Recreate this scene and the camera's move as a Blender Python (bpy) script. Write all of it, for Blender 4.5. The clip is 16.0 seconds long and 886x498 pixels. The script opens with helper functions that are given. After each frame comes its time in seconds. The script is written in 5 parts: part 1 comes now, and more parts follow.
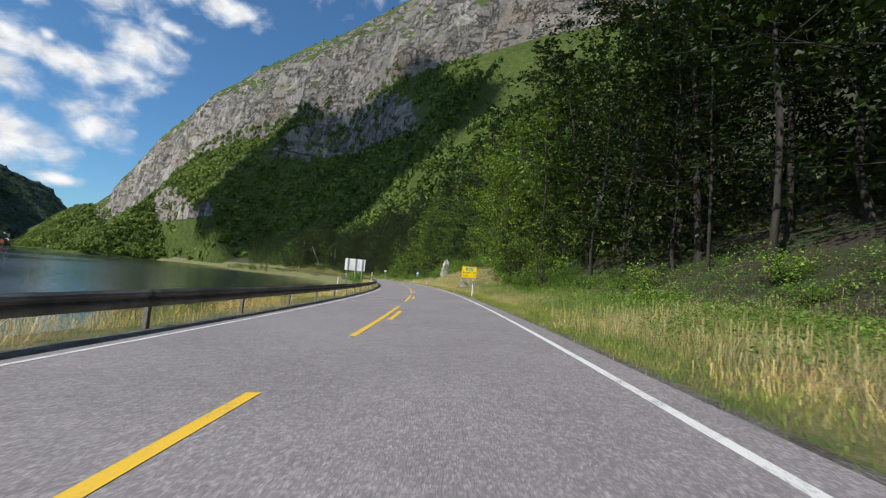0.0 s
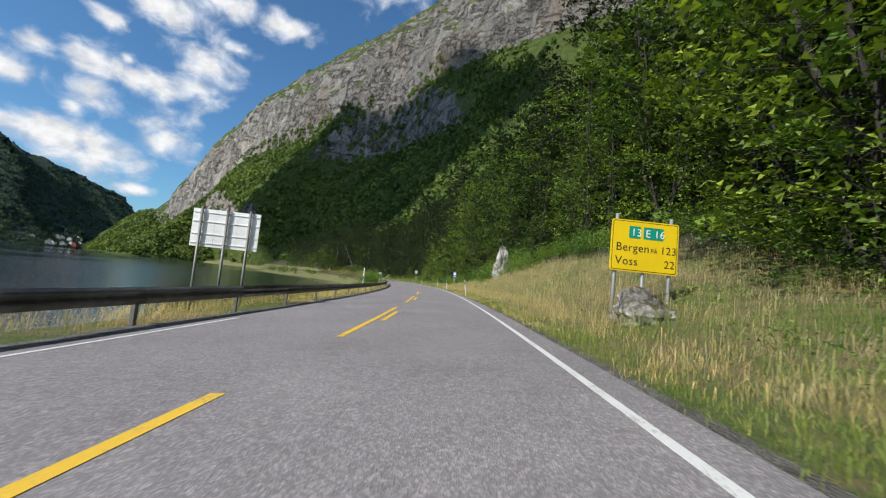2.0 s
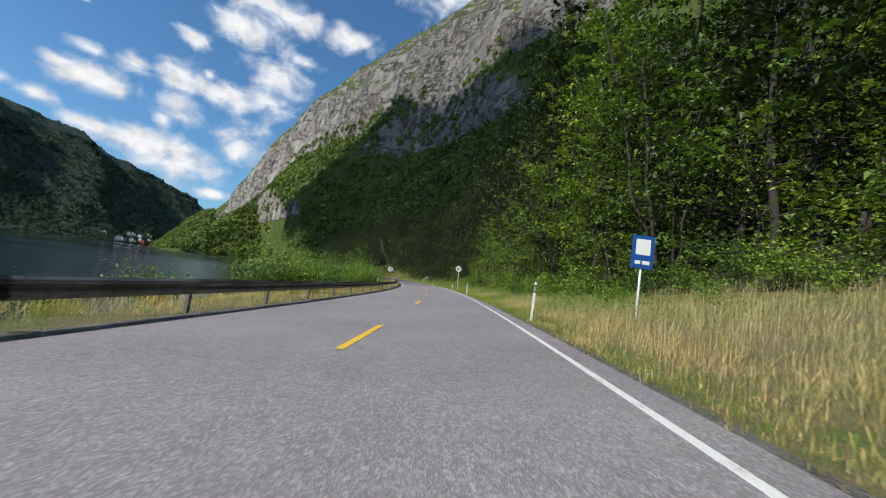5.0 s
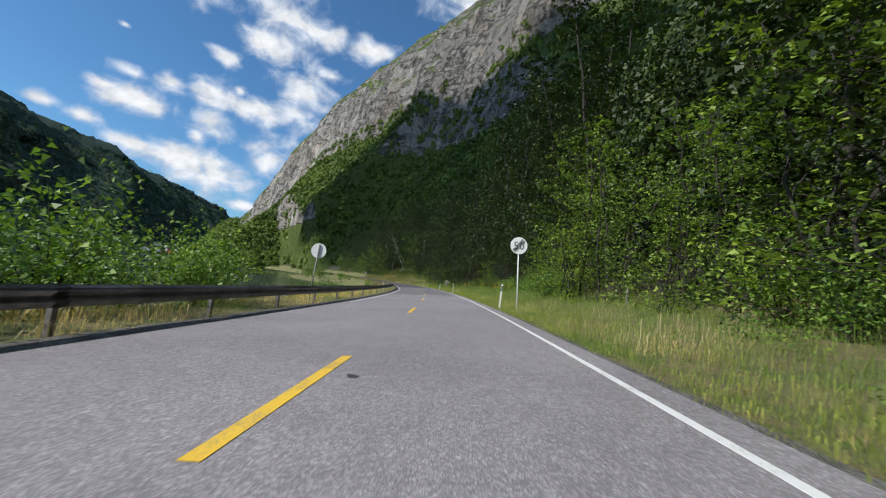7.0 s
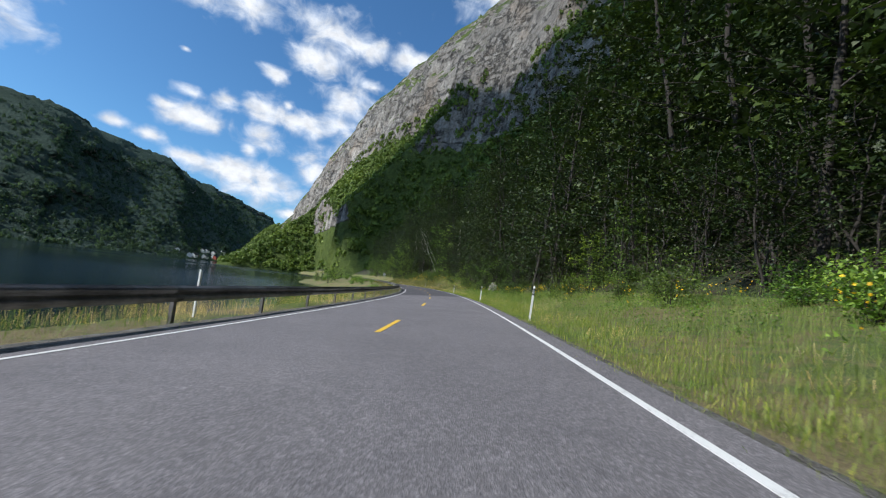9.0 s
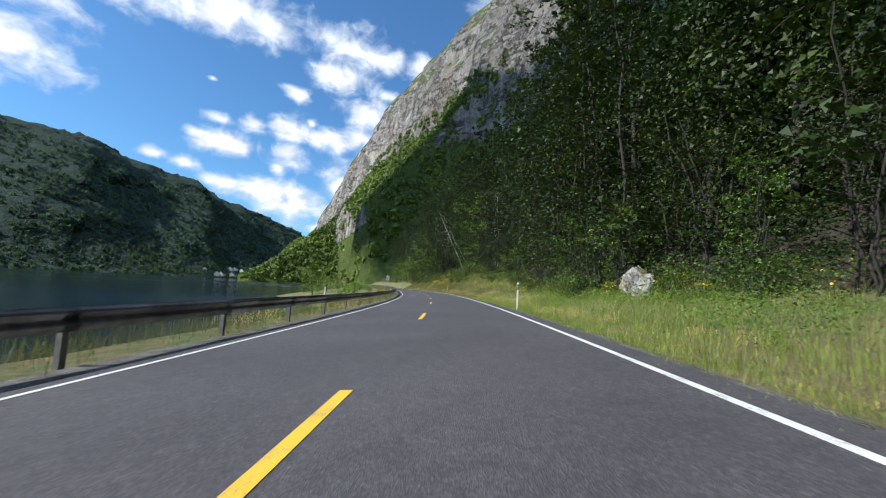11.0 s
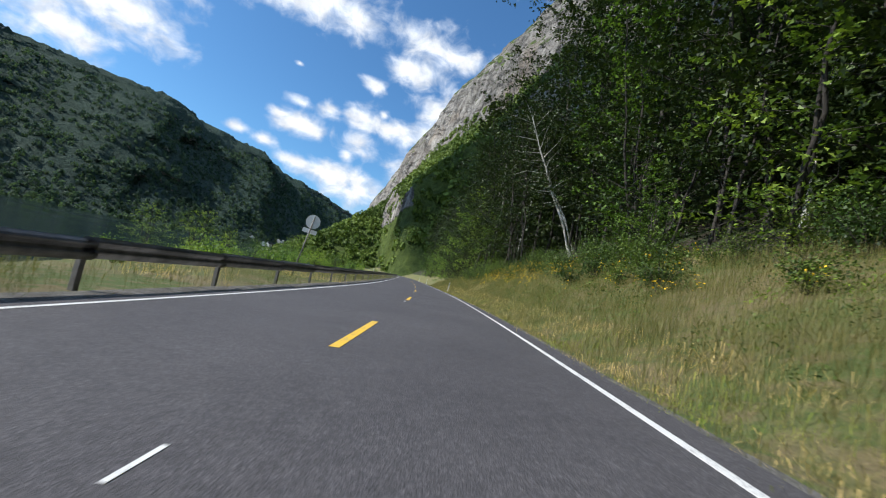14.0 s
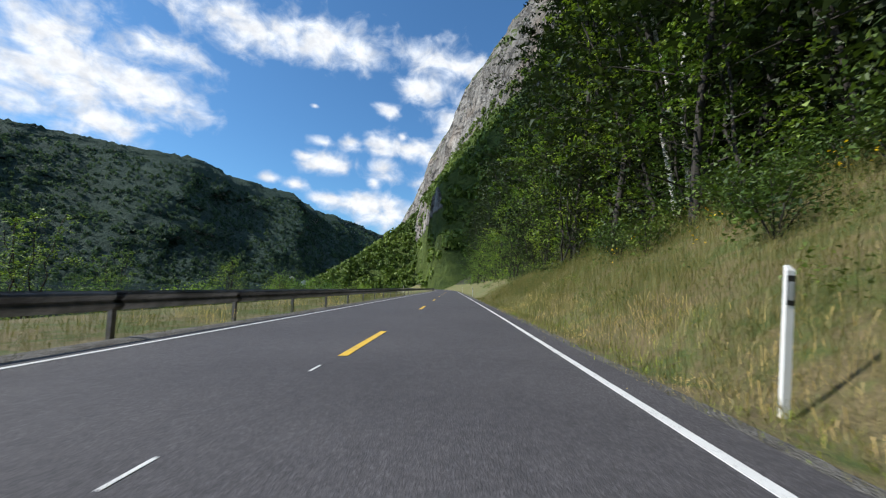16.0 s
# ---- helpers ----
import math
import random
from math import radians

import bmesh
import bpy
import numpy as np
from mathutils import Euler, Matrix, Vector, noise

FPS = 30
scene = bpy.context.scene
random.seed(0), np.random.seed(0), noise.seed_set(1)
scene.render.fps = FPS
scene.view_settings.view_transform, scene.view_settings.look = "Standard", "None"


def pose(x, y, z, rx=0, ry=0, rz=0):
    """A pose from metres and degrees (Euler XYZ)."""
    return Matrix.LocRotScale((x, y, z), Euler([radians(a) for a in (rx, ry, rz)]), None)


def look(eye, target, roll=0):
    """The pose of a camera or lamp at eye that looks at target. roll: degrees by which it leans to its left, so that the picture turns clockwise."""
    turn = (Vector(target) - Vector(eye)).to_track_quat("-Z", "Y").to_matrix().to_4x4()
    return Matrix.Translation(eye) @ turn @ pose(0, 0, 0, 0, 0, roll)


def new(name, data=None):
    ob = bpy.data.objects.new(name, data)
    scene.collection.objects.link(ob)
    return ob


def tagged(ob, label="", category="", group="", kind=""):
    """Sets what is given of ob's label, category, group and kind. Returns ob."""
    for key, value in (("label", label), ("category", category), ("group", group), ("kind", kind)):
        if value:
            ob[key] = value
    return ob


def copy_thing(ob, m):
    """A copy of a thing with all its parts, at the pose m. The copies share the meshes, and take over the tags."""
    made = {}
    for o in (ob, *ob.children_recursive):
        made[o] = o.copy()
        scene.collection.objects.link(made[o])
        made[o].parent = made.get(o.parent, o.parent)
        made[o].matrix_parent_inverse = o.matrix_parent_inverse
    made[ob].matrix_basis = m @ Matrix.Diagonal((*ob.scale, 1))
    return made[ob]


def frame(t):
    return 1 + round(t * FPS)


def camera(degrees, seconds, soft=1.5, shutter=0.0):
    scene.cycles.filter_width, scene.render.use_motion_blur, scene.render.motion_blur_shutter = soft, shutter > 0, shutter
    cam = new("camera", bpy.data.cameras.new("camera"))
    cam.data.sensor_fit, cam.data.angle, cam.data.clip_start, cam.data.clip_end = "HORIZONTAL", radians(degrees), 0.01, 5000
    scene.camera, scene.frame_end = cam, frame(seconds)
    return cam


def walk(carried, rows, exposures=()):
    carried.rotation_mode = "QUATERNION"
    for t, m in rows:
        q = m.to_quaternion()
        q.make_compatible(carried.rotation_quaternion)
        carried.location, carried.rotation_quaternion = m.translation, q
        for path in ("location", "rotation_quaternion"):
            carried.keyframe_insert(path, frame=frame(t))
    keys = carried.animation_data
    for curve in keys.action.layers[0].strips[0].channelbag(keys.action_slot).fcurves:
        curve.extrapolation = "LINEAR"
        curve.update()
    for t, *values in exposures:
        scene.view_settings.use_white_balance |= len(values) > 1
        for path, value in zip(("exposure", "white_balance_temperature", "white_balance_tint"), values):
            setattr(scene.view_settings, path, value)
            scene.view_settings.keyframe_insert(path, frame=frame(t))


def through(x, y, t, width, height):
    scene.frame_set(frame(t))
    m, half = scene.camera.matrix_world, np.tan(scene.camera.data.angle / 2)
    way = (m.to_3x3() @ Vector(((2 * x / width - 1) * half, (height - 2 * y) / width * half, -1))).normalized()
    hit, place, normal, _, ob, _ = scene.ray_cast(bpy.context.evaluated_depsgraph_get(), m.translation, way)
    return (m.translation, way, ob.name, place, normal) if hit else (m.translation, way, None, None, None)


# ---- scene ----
LANE = 3.0          # width of a lane
EYE = 0.886         # height of the lens over the asphalt


def heading(s):
    """Heading of the road's right edge line, degrees to the left of +y, at s metres along it."""
    return np.interp(s, HEAD_S, HEAD_A)


def speed_s(t):
    """Metres along the road at t seconds."""
    tt = np.linspace(0.0, max(t, 1e-6), 400)
    v = np.interp(tt, [0, 3.8, 7.5, 11.8, 15.0, 16.0], [18.0, 18.2, 20.6, 22.0, 23.7, 24.1])
    return float(((v[1:] + v[:-1]) / 2).sum() * (tt[1] - tt[0]))


# seconds: yaw, pitch, roll of the camera, its distance from the right edge line
RIDE = {
    0.0: (1.17, 4.60, 0.51, 1.65), 0.5: (2.65, 4.43, 3.32, 1.52), 1.0: (4.66, 4.48, 3.32, 1.44), 1.5: (6.38, 4.86, 2.21, 1.42),
    2.0: (7.45, 4.67, 1.08, 1.34), 2.5: (8.17, 4.49, 1.56, 1.30), 3.0: (9.66, 4.53, 3.33, 1.32), 3.5: (11.46, 4.37, 4.34, 1.32),
    4.0: (12.90, 4.51, 4.08, 1.48), 4.8: (14.44, 4.61, 3.19, 1.55), 5.6: (15.91, 4.78, 2.32, 1.75), 6.5: (17.49, 4.91, 1.81, 1.90),
    7.0: (18.39, 5.05, 2.21, 1.78), 7.5: (19.66, 5.11, 2.98, 1.74), 8.0: (21.32, 4.57, 2.66, 1.49), 8.5: (22.89, 4.88, 2.66, 1.52),
    9.0: (24.16, 5.17, 2.17, 1.59), 9.8: (25.87, 5.27, 0.85, 1.80), 10.6: (27.43, 5.31, -0.76, 2.05), 11.5: (29.01, 5.35, -1.78, 2.26),
    12.0: (29.83, 4.93, -1.71, 2.43), 12.5: (30.69, 5.35, -1.45, 2.49), 13.0: (31.28, 5.28, 0.64, 2.43), 13.5: (32.95, 5.36, 6.39, 2.22),
    14.0: (35.17, 4.68, 8.25, 1.94), 14.5: (37.18, 5.03, 8.01, 1.76), 15.0: (38.87, 4.88, 7.19, 1.54), 15.5: (40.49, 5.40, 4.34, 1.47),
    16.0: (40.92, 5.37, 0.65, 1.47),
}
_turns = [(-3, -11.62), (0.0, -0.35), (0.5, 1.32), (1.0, 2.84), (1.5, 4.25), (2.0, 5.56), (2.5, 6.78), (3.0, 7.92), (3.5, 9.02), (4.0, 10.08),
          (5.25, 12.56), (6.5, 15.18), (7.0, 16.22), (7.5, 17.29), (8.0, 18.4), (8.5, 19.54), (9.0, 20.7), (10.2, 23.63), (11.5, 27.09), (12.0, 28.44),
          (12.5, 29.84), (13.0, 31.23), (13.5, 32.64), (14.0, 34.04), (14.5, 35.43), (15.0, 36.79), (15.5, 38.04), (16.0, 38.88), (17.0, 39.53)]
HEAD_S = [t * 18 if t < 0 else speed_s(t) for t, _ in _turns] + [430, 500, 600, 900]
HEAD_A = [a for _, a in _turns] + [39.8, 41.5, 50.0, 63.0]

S0, S1, DS = -70.0, 760.0, 0.5
_s = np.arange(S0, S1 + DS, DS)
_h = np.radians(np.convolve(np.pad(heading(_s), 12, "edge"), np.ones(25) / 25, "valid"))
_px = np.concatenate([[0], np.cumsum(-np.sin(_h[:-1]) * DS)])
_py = np.concatenate([[0], np.cumsum(np.cos(_h[:-1]) * DS)])
_i0 = int(round(-S0 / DS))
_px, _py = _px - _px[_i0], _py - _py[_i0]


def road_xy(s, d):
    """Place in the plan of the point s along the right edge line and d to its right. Numbers or arrays."""
    a = np.interp(s, _s, _h)
    return np.interp(s, _s, _px) + np.cos(a) * d, np.interp(s, _s, _py) + np.sin(a) * d


def bank(s):
    """Tangent of the road's sideways tilt: the curve to the left is banked, its right side higher."""
    return np.tan(np.radians(np.interp(s, [-70, 268, 300, 330, 360], [4.6, 4.6, 2.5, 0.8, 0.4])))


def road_z(s, d):
    """Height of the asphalt."""
    return bank(s) * (d + 1.6)


cam = camera(93.6, 16.0, soft=1.15, shutter=0.045)
ride_rows = []
for t, (yaw, pitch, roll, off) in RIDE.items():
    s = speed_s(t)
    x, y = road_xy(s, -off)
    a, b, r = radians(yaw), radians(pitch), roll + math.degrees(math.atan(float(bank(s))))
    eye = EYE + float(road_z(s, -off))
    way = Vector((-math.sin(a) * math.cos(b), math.cos(a) * math.cos(b), math.sin(b)))
    ride_rows.append((t, look((float(x), float(y), eye), Vector((float(x), float(y), eye)) + way, r)))
# seconds, stops, kelvin, tint
walk(cam, ride_rows, ((0.0, 0.02, 6450, 10), (6.5, 0.0, 6300, 10), (9.0, 0.10, 6100, 10), (11.5, 0.39, 6150, 10), (13.0, 0.33, 6200, 10), (14.5, 0.26, 6200, 10), (16.0, 0.18, 6200, 10)))

# ---- sky, clouds and sun ----
SUN_AZ, SUN_EL = 138.0, 40.0     # degrees to the left of +y, and above the horizon


def compass(az, el):
    a, e = radians(az), radians(el)
    return Vector((-math.sin(a) * math.cos(e), math.cos(a) * math.cos(e), math.sin(e)))


class Nodes:
    """Short hand for building node trees."""

    def __init__(self, tree):
        self.tree = tree

    def add(self, kind, *inputs, **settings):
        n = self.tree.nodes.new(kind)
        for k, v in settings.items():
            if k == "operation":
                n.operation = v
            elif k == "blend":
                n.blend_type = v
            elif k == "data":
                n.data_type = v
            elif k == "clamp":
                n.use_clamp = v
        for i, v in enumerate(inputs):
            self.put(n, i, v)
        return n

    def put(self, n, key, v):
        if v is None:
            return
        if isinstance(v, bpy.types.NodeSocket):
            self.tree.links.new(v, n.inputs[key])
        else:
            n.inputs[key].default_value = v

    def math(self, op, a, b=None, c=None, clamp=False):
        return self.add("ShaderNodeMath", a, b, c, operation=op, clamp=clamp).outputs[0]

    def noise(self, scale, detail=4.0, rough=0.55, vector=None, distortion=0.0):
        n = self.tree.nodes.new("ShaderNodeTexNoise")
        self.put(n, "Scale", scale), self.put(n, "Detail", detail), self.put(n, "Roughness", rough), self.put(n, "Distortion", distortion)
        self.put(n, "Vector", vector)
        return n.outputs[0]

    def ramp(self, fac, *stops):
        n = self.tree.nodes.new("ShaderNodeValToRGB")
        e = n.color_ramp.elements
        while len(e) < len(stops):
            e.new(0.5)
        for k, (p, c) in zip(e, stops):
            k.position, k.color = p, (*c, 1) if len(c) == 3 else c
        self.put(n, 0, fac)
        return n.outputs[0]

    def mix(self, fac, a, b, blend="MIX"):
        n = self.tree.nodes.new("ShaderNodeMix")
        n.data_type, n.blend_type = "RGBA", blend
        self.put(n, 0, fac), self.put(n, 6, a), self.put(n, 7, b)
        return n.outputs[2]

    def range(self, v, a, b, c=0.0, d=1.0, smooth=True):
        n = self.tree.nodes.new("ShaderNodeMapRange")
        n.interpolation_type = "SMOOTHSTEP" if smooth else "LINEAR"
        self.put(n, 0, v), self.put(n, 1, a), self.put(n, 2, b), self.put(n, 3, c), self.put(n, 4, d)
        return n.outputs[0]


world = bpy.data.worlds.new("world")
scene.world = world
world.use_nodes = True
world.node_tree.nodes.clear()
W = Nodes(world.node_tree)
sky = W.add("ShaderNodeTexSky")
sky.sky_type, sky.sun_disc = "NISHITA", False
sky.sun_elevation, sky.sun_rotation = radians(SUN_EL), radians(-SUN_AZ)
sky.altitude, sky.air_density, sky.dust_density, sky.ozone_density = 50, 1.0, 0.6, 2.0
coord = W.add("ShaderNodeTexCoord").outputs["Generated"]
xyz = W.add("ShaderNodeSeparateXYZ", coord)
az = W.math("ARCTAN2", W.math("MULTIPLY", xyz.outputs[0], -1.0), xyz.outputs[1])
el = W.math("ARCSINE", xyz.outputs[2])
# cumulus: azimuth, elevation, half width, half height in degrees
CUMULUS = [
    (42.9, 29.6, 5.4, 2.5), (39.0, 29.2, 4.9, 1.8), (44.5, 26.3, 3.9, 1.9), (53.2, 29.4, 3.4, 1.5), (49.0, 23.4, 2.0, 0.9), (32.1, 28.7, 4.7, 1.4),
    (36.6, 24.7, 2.1, 0.8), (64.1, 13.4, 1.7, 0.7), (61.1, 12.9, 1.6, 0.8), (57.6, 16.0, 3.4, 1.7), (59.7, 16.6, 1.9, 0.8), (57.5, 18.6, 1.7, 0.7),
    (49.7, 19.0, 3.4, 1.7), (54.2, 18.7, 2.0, 0.9), (49.8, 15.9, 3.3, 1.7), (44.7, 18.4, 4.0, 1.6), (39.7, 22.1, 3.8, 2.6), (40.4, 19.1, 3.6, 1.7),
    (52.0, 11.2, 5.5, 1.7), (56.6, 11.4, 2.8, 0.8), (48.2, 9.6, 4.9, 2.1), (50.8, 13.9, 1.1, 0.9), (42.5, 13.3, 2.8, 2.8), (47.0, 20.2, 0.8, 0.7),
    (59.1, 22.9, 0.6, 0.3), (44.7, 6.9, 2.0, 0.7), (85.8, 21.0, 8.7, 6.0), (78.5, 20.3, 7.0, 3.2), (81.9, 16.4, 5.1, 2.0), (75.8, 25.1, 4.2, 1.8),
    (67.1, 29.9, 10.9, 2.5), (58.0, 30.4, 8.2, 2.7), (54.9, 29.4, 3.9, 1.6), (104.0, 24.0, 14.0, 7.0), (18.0, 38.0, 9.0, 4.0), (66.0, 44.0, 8.0, 4.0),
]
wob = W.add("ShaderNodeVectorMath", coord, (5.0, 5.0, 9.0), operation="MULTIPLY").outputs[0]
dome = W.add("ShaderNodeCombineXYZ", az, W.math("MULTIPLY", el, 1.35), 0.0).outputs[0]
puff = W.noise(17.0, 6.0, 0.55, dome, 0.35)
wisp = W.noise(0.9, 5.0, 0.6, wob, 0.4)
cover = None
for ca, ce, cw, ch in CUMULUS:
    du = W.math("DIVIDE", W.math("SUBTRACT", az, radians(ca)), radians(cw * 1.16))
    dv = W.math("DIVIDE", W.math("SUBTRACT", el, radians(ce)), radians(ch * 1.2))
    r2 = W.math("ADD", W.math("MULTIPLY", du, du), W.math("MULTIPLY", dv, dv))
    one = W.math("SUBTRACT", 1.0, W.math("POWER", r2, 0.5))
    cover = one if cover is None else W.math("SMOOTH_MAX", cover, one, 0.3)
behind = W.range(W.math("ABSOLUTE", W.math("SUBTRACT", az, radians(55))), radians(68), radians(90))
field = W.math("MULTIPLY", W.math("SUBTRACT", wisp, 0.42), 3.2)
cover = W.math("ADD", W.math("MULTIPLY", cover, W.math("SUBTRACT", 1.0, behind)), W.math("MULTIPLY", field, behind))
dens = W.math("ADD", W.math("MULTIPLY", cover, 1.5), W.math("MULTIPLY", W.math("SUBTRACT", puff, 0.55), 3.4))
cloud = W.range(dens, -0.40, 1.10)
shade = W.range(W.noise(26.0, 5.0, 0.6, dome), 0.3, 0.7, 0.80, 1.05)
lit = W.ramp(W.range(dens, 0.2, 1.4), (0.0, (0.72, 0.80, 0.92)), (1.0, (1.0, 1.0, 1.0)))
white = W.mix(1.0, lit, shade, "MULTIPLY")
bright = W.add("ShaderNodeVectorMath", white, (8.7, 8.7, 8.7), operation="MULTIPLY").outputs[0]
blue = W.mix(1.0, sky.outputs[0], (0.64, 1.00, 1.22, 1), "MULTIPLY")
back = W.add("ShaderNodeBackground", W.mix(cloud, blue, bright), 0.108)
W.tree.links.new(back.outputs[0], W.add("ShaderNodeOutputWorld").inputs[0])

sun = new("sun", bpy.data.lights.new("sun", "SUN"))
sun.data.energy, sun.data.angle, sun.data.color = 5.0, radians(0.53), (1.0, 0.95, 0.86)
sun.matrix_world = look((0, 0, 0), -compass(SUN_AZ, SUN_EL))


# ---- materials ----
def material(name, rough=0.8, metal=0.0):
    m = bpy.data.materials.new(name)
    m.use_nodes = True
    n = Nodes(m.node_tree)
    b = m.node_tree.nodes["Principled BSDF"]
    b.inputs["Roughness"].default_value, b.inputs["Metallic"].default_value = rough, metal
    return m, n, b


def bumped(n, b, height, strength, distance):
    k = n.tree.nodes.new("ShaderNodeBump")
    n.put(k, "Strength", strength), n.put(k, "Distance", distance), n.put(k, "Height", height)
    n.tree.links.new(k.outputs[0], b.inputs["Normal"])


def where(n):
    return n.add("ShaderNodeTexCoord").outputs["Object"]


def mat_plain(name, col, rough=0.6, metal=0.0, grain=40.0, spread=0.12, bump=0.05):
    """Paint, metal or plastic with faint dirt and grain."""
    m, n, b = material(name, rough, metal)
    p = where(n)
    f = n.noise(grain, 4, 0.6, p)
    g = n.noise(grain / 9, 4, 0.6, p)
    lo, hi = [c * (1 - spread * 1.6) for c in col], [min(1, c * (1 + spread)) for c in col]
    c = n.mix(n.range(g, 0.35, 0.65), (*lo, 1), (*hi, 1))
    n.put(b, "Base Color", n.mix(0.35, c, n.mix(f, (*lo, 1), (*hi, 1))))
    bumped(n, b, f, bump, 0.01)
    return m


def mat_asphalt(name, dark, pale):
    m, n, b = material(name, 0.82)
    p = where(n)
    stone = n.tree.nodes.new("ShaderNodeTexVoronoi")
    n.put(stone, "Vector", p), n.put(stone, "Scale", 78.0)
    fine = n.noise(150.0, 3, 0.6, p)
    wide = n.noise(0.35, 5, 0.6, p)
    mid = n.noise(6.0, 4, 0.6, p)
    base = n.ramp(n.math("ADD", n.math("MULTIPLY", wide, 0.6), n.math("MULTIPLY", mid, 0.4)), (0.35, dark), (0.65, pale))
    chip = n.range(n.add("ShaderNodeSeparateColor", stone.outputs["Color"]).outputs[0], 0.55, 1.0, 0.80, 1.65, False)
    col = n.mix(1.0, base, chip, "MULTIPLY")
    n.put(b, "Base Color", n.mix(n.range(fine, 0.35, 0.55), n.mix(1.0, col, (0.55, 0.55, 0.56, 1), "MULTIPLY"), col))
    bumped(n, b, n.math("ADD", stone.outputs["Distance"], fine), 0.5, 0.01)
    return m


def mat_marking(name, col):
    """Road paint, worn through to the stones here and there."""
    m, n, b = material(name, 0.6)
    p = where(n)
    worn = n.range(n.math("ADD", n.math("MULTIPLY", n.noise(60, 3, 0.6, p), 0.6), n.math("MULTIPLY", n.noise(3.0, 4, 0.6, p), 0.4)), 0.53, 0.63)
    tone = n.mix(n.noise(12, 4, 0.6, p), (*[c * 0.82 for c in col], 1), (*col, 1))
    n.put(b, "Base Color", n.mix(n.math("MULTIPLY", worn, 0.75), tone, (0.16, 0.15, 0.15, 1)))
    bumped(n, b, n.noise(90, 3, 0.6, p), 0.4, 0.006)
    return m


def mat_ground():
    """Turf, dry straw and bare earth by the road."""
    m, n, b = material("turf", 0.95)
    p = where(n)
    a, c, d = n.noise(0.25, 5, 0.6, p), n.noise(2.2, 5, 0.65, p), n.noise(26.0, 4, 0.7, p)
    green = n.ramp(d, (0.3, (0.05, 0.085, 0.018)), (0.7, (0.14, 0.18, 0.042)))
    straw = n.ramp(d, (0.3, (0.12, 0.095, 0.042)), (0.7, (0.28, 0.22, 0.105)))
    n.put(b, "Base Color", n.mix(n.range(n.math("ADD", n.math("MULTIPLY", a, 0.5), n.math("MULTIPLY", c, 0.5)), 0.42, 0.58), green, straw))
    bumped(n, b, n.math("ADD", d, c), 0.9, 0.08)
    return m


def mat_forest_floor():
    """Leaf litter, moss and undergrowth, darkened in colour for the shade between the trees."""
    m, n, b = material("forest_floor", 0.95)
    p = where(n)
    a, d = n.noise(0.5, 5, 0.6, p), n.noise(9.0, 5, 0.7, p)
    n.put(b, "Base Color", n.mix(n.range(a, 0.4, 0.6), n.ramp(d, (0.3, (0.018, 0.030, 0.008)), (0.7, (0.045, 0.065, 0.016))), n.ramp(d, (0.3, (0.025, 0.020, 0.012)), (0.7, (0.065, 0.048, 0.028)))))
    bumped(n, b, d, 0.9, 0.15)
    return m


def mat_soil():
    m, n, b = material("gravel", 0.95)
    p = where(n)
    v = n.tree.nodes.new("ShaderNodeTexVoronoi")
    n.put(v, "Vector", p), n.put(v, "Scale", 38.0)
    k = n.noise(3.0, 5, 0.6, p)
    c = n.ramp(k, (0.35, (0.10, 0.09, 0.075)), (0.65, (0.23, 0.22, 0.20)))
    n.put(b, "Base Color", n.mix(1.0, c, n.range(v.outputs["Distance"], 0.0, 0.6, 1.25, 0.55), "MULTIPLY"))
    bumped(n, b, v.outputs["Distance"], 0.8, 0.03)
    return m


def mat_leaves(name, dark, mid, light, through=0.35, stand=0.0, gloss=0.5, patch=0.018):
    """Foliage: every leaf of its own tone, part of the light passing through it."""
    m, n, b = material(name, 0.55)
    isl = n.add("ShaderNodeNewGeometry").outputs["Random Per Island"]
    own = n.add("ShaderNodeObjectInfo").outputs["Random"]
    if stand:                     # whole branches, or stands of trees, differ too
        wide = n.range(n.noise(patch, 5, 0.6, where(n)), 0.36, 0.64)
        isl = n.math("ADD", n.math("MULTIPLY", isl, 1 - stand), n.math("MULTIPLY", wide, stand))
    b.inputs["Specular IOR Level"].default_value = gloss
    c = n.ramp(isl, (0.0, dark), (0.5, mid), (1.0, light))
    tint = n.ramp(own, (0.0, (0.55, 0.68, 0.60)), (0.5, (1.0, 1.0, 1.0)), (1.0, (1.42, 1.26, 0.85)))
    c = n.mix(1.0, c, tint, "MULTIPLY")
    n.put(b, "Base Color", c)
    t = n.add("ShaderNodeBsdfTranslucent", n.mix(1.0, c, (1.25, 1.35, 0.6, 1), "MULTIPLY"))
    mx = n.add("ShaderNodeMixShader", through, b.outputs[0], t.outputs[0])
    n.tree.links.new(mx.outputs[0], n.tree.nodes["Material Output"].inputs[0])
    return m


def mat_bark(name, a, c, bands=0.0):
    m, n, b = material(name, 0.9)
    p = n.add("ShaderNodeVectorMath", where(n), (9, 9, 2.2 if not bands else 16), operation="MULTIPLY").outputs[0]
    f = n.noise(1.3, 6, 0.65, p)
    lo, hi = (0.42, 0.5) if bands else (0.3, 0.7)
    n.put(b, "Base Color", n.ramp(f, (lo, a), (hi, c)))
    bumped(n, b, f, 0.7, 0.03)
    return m


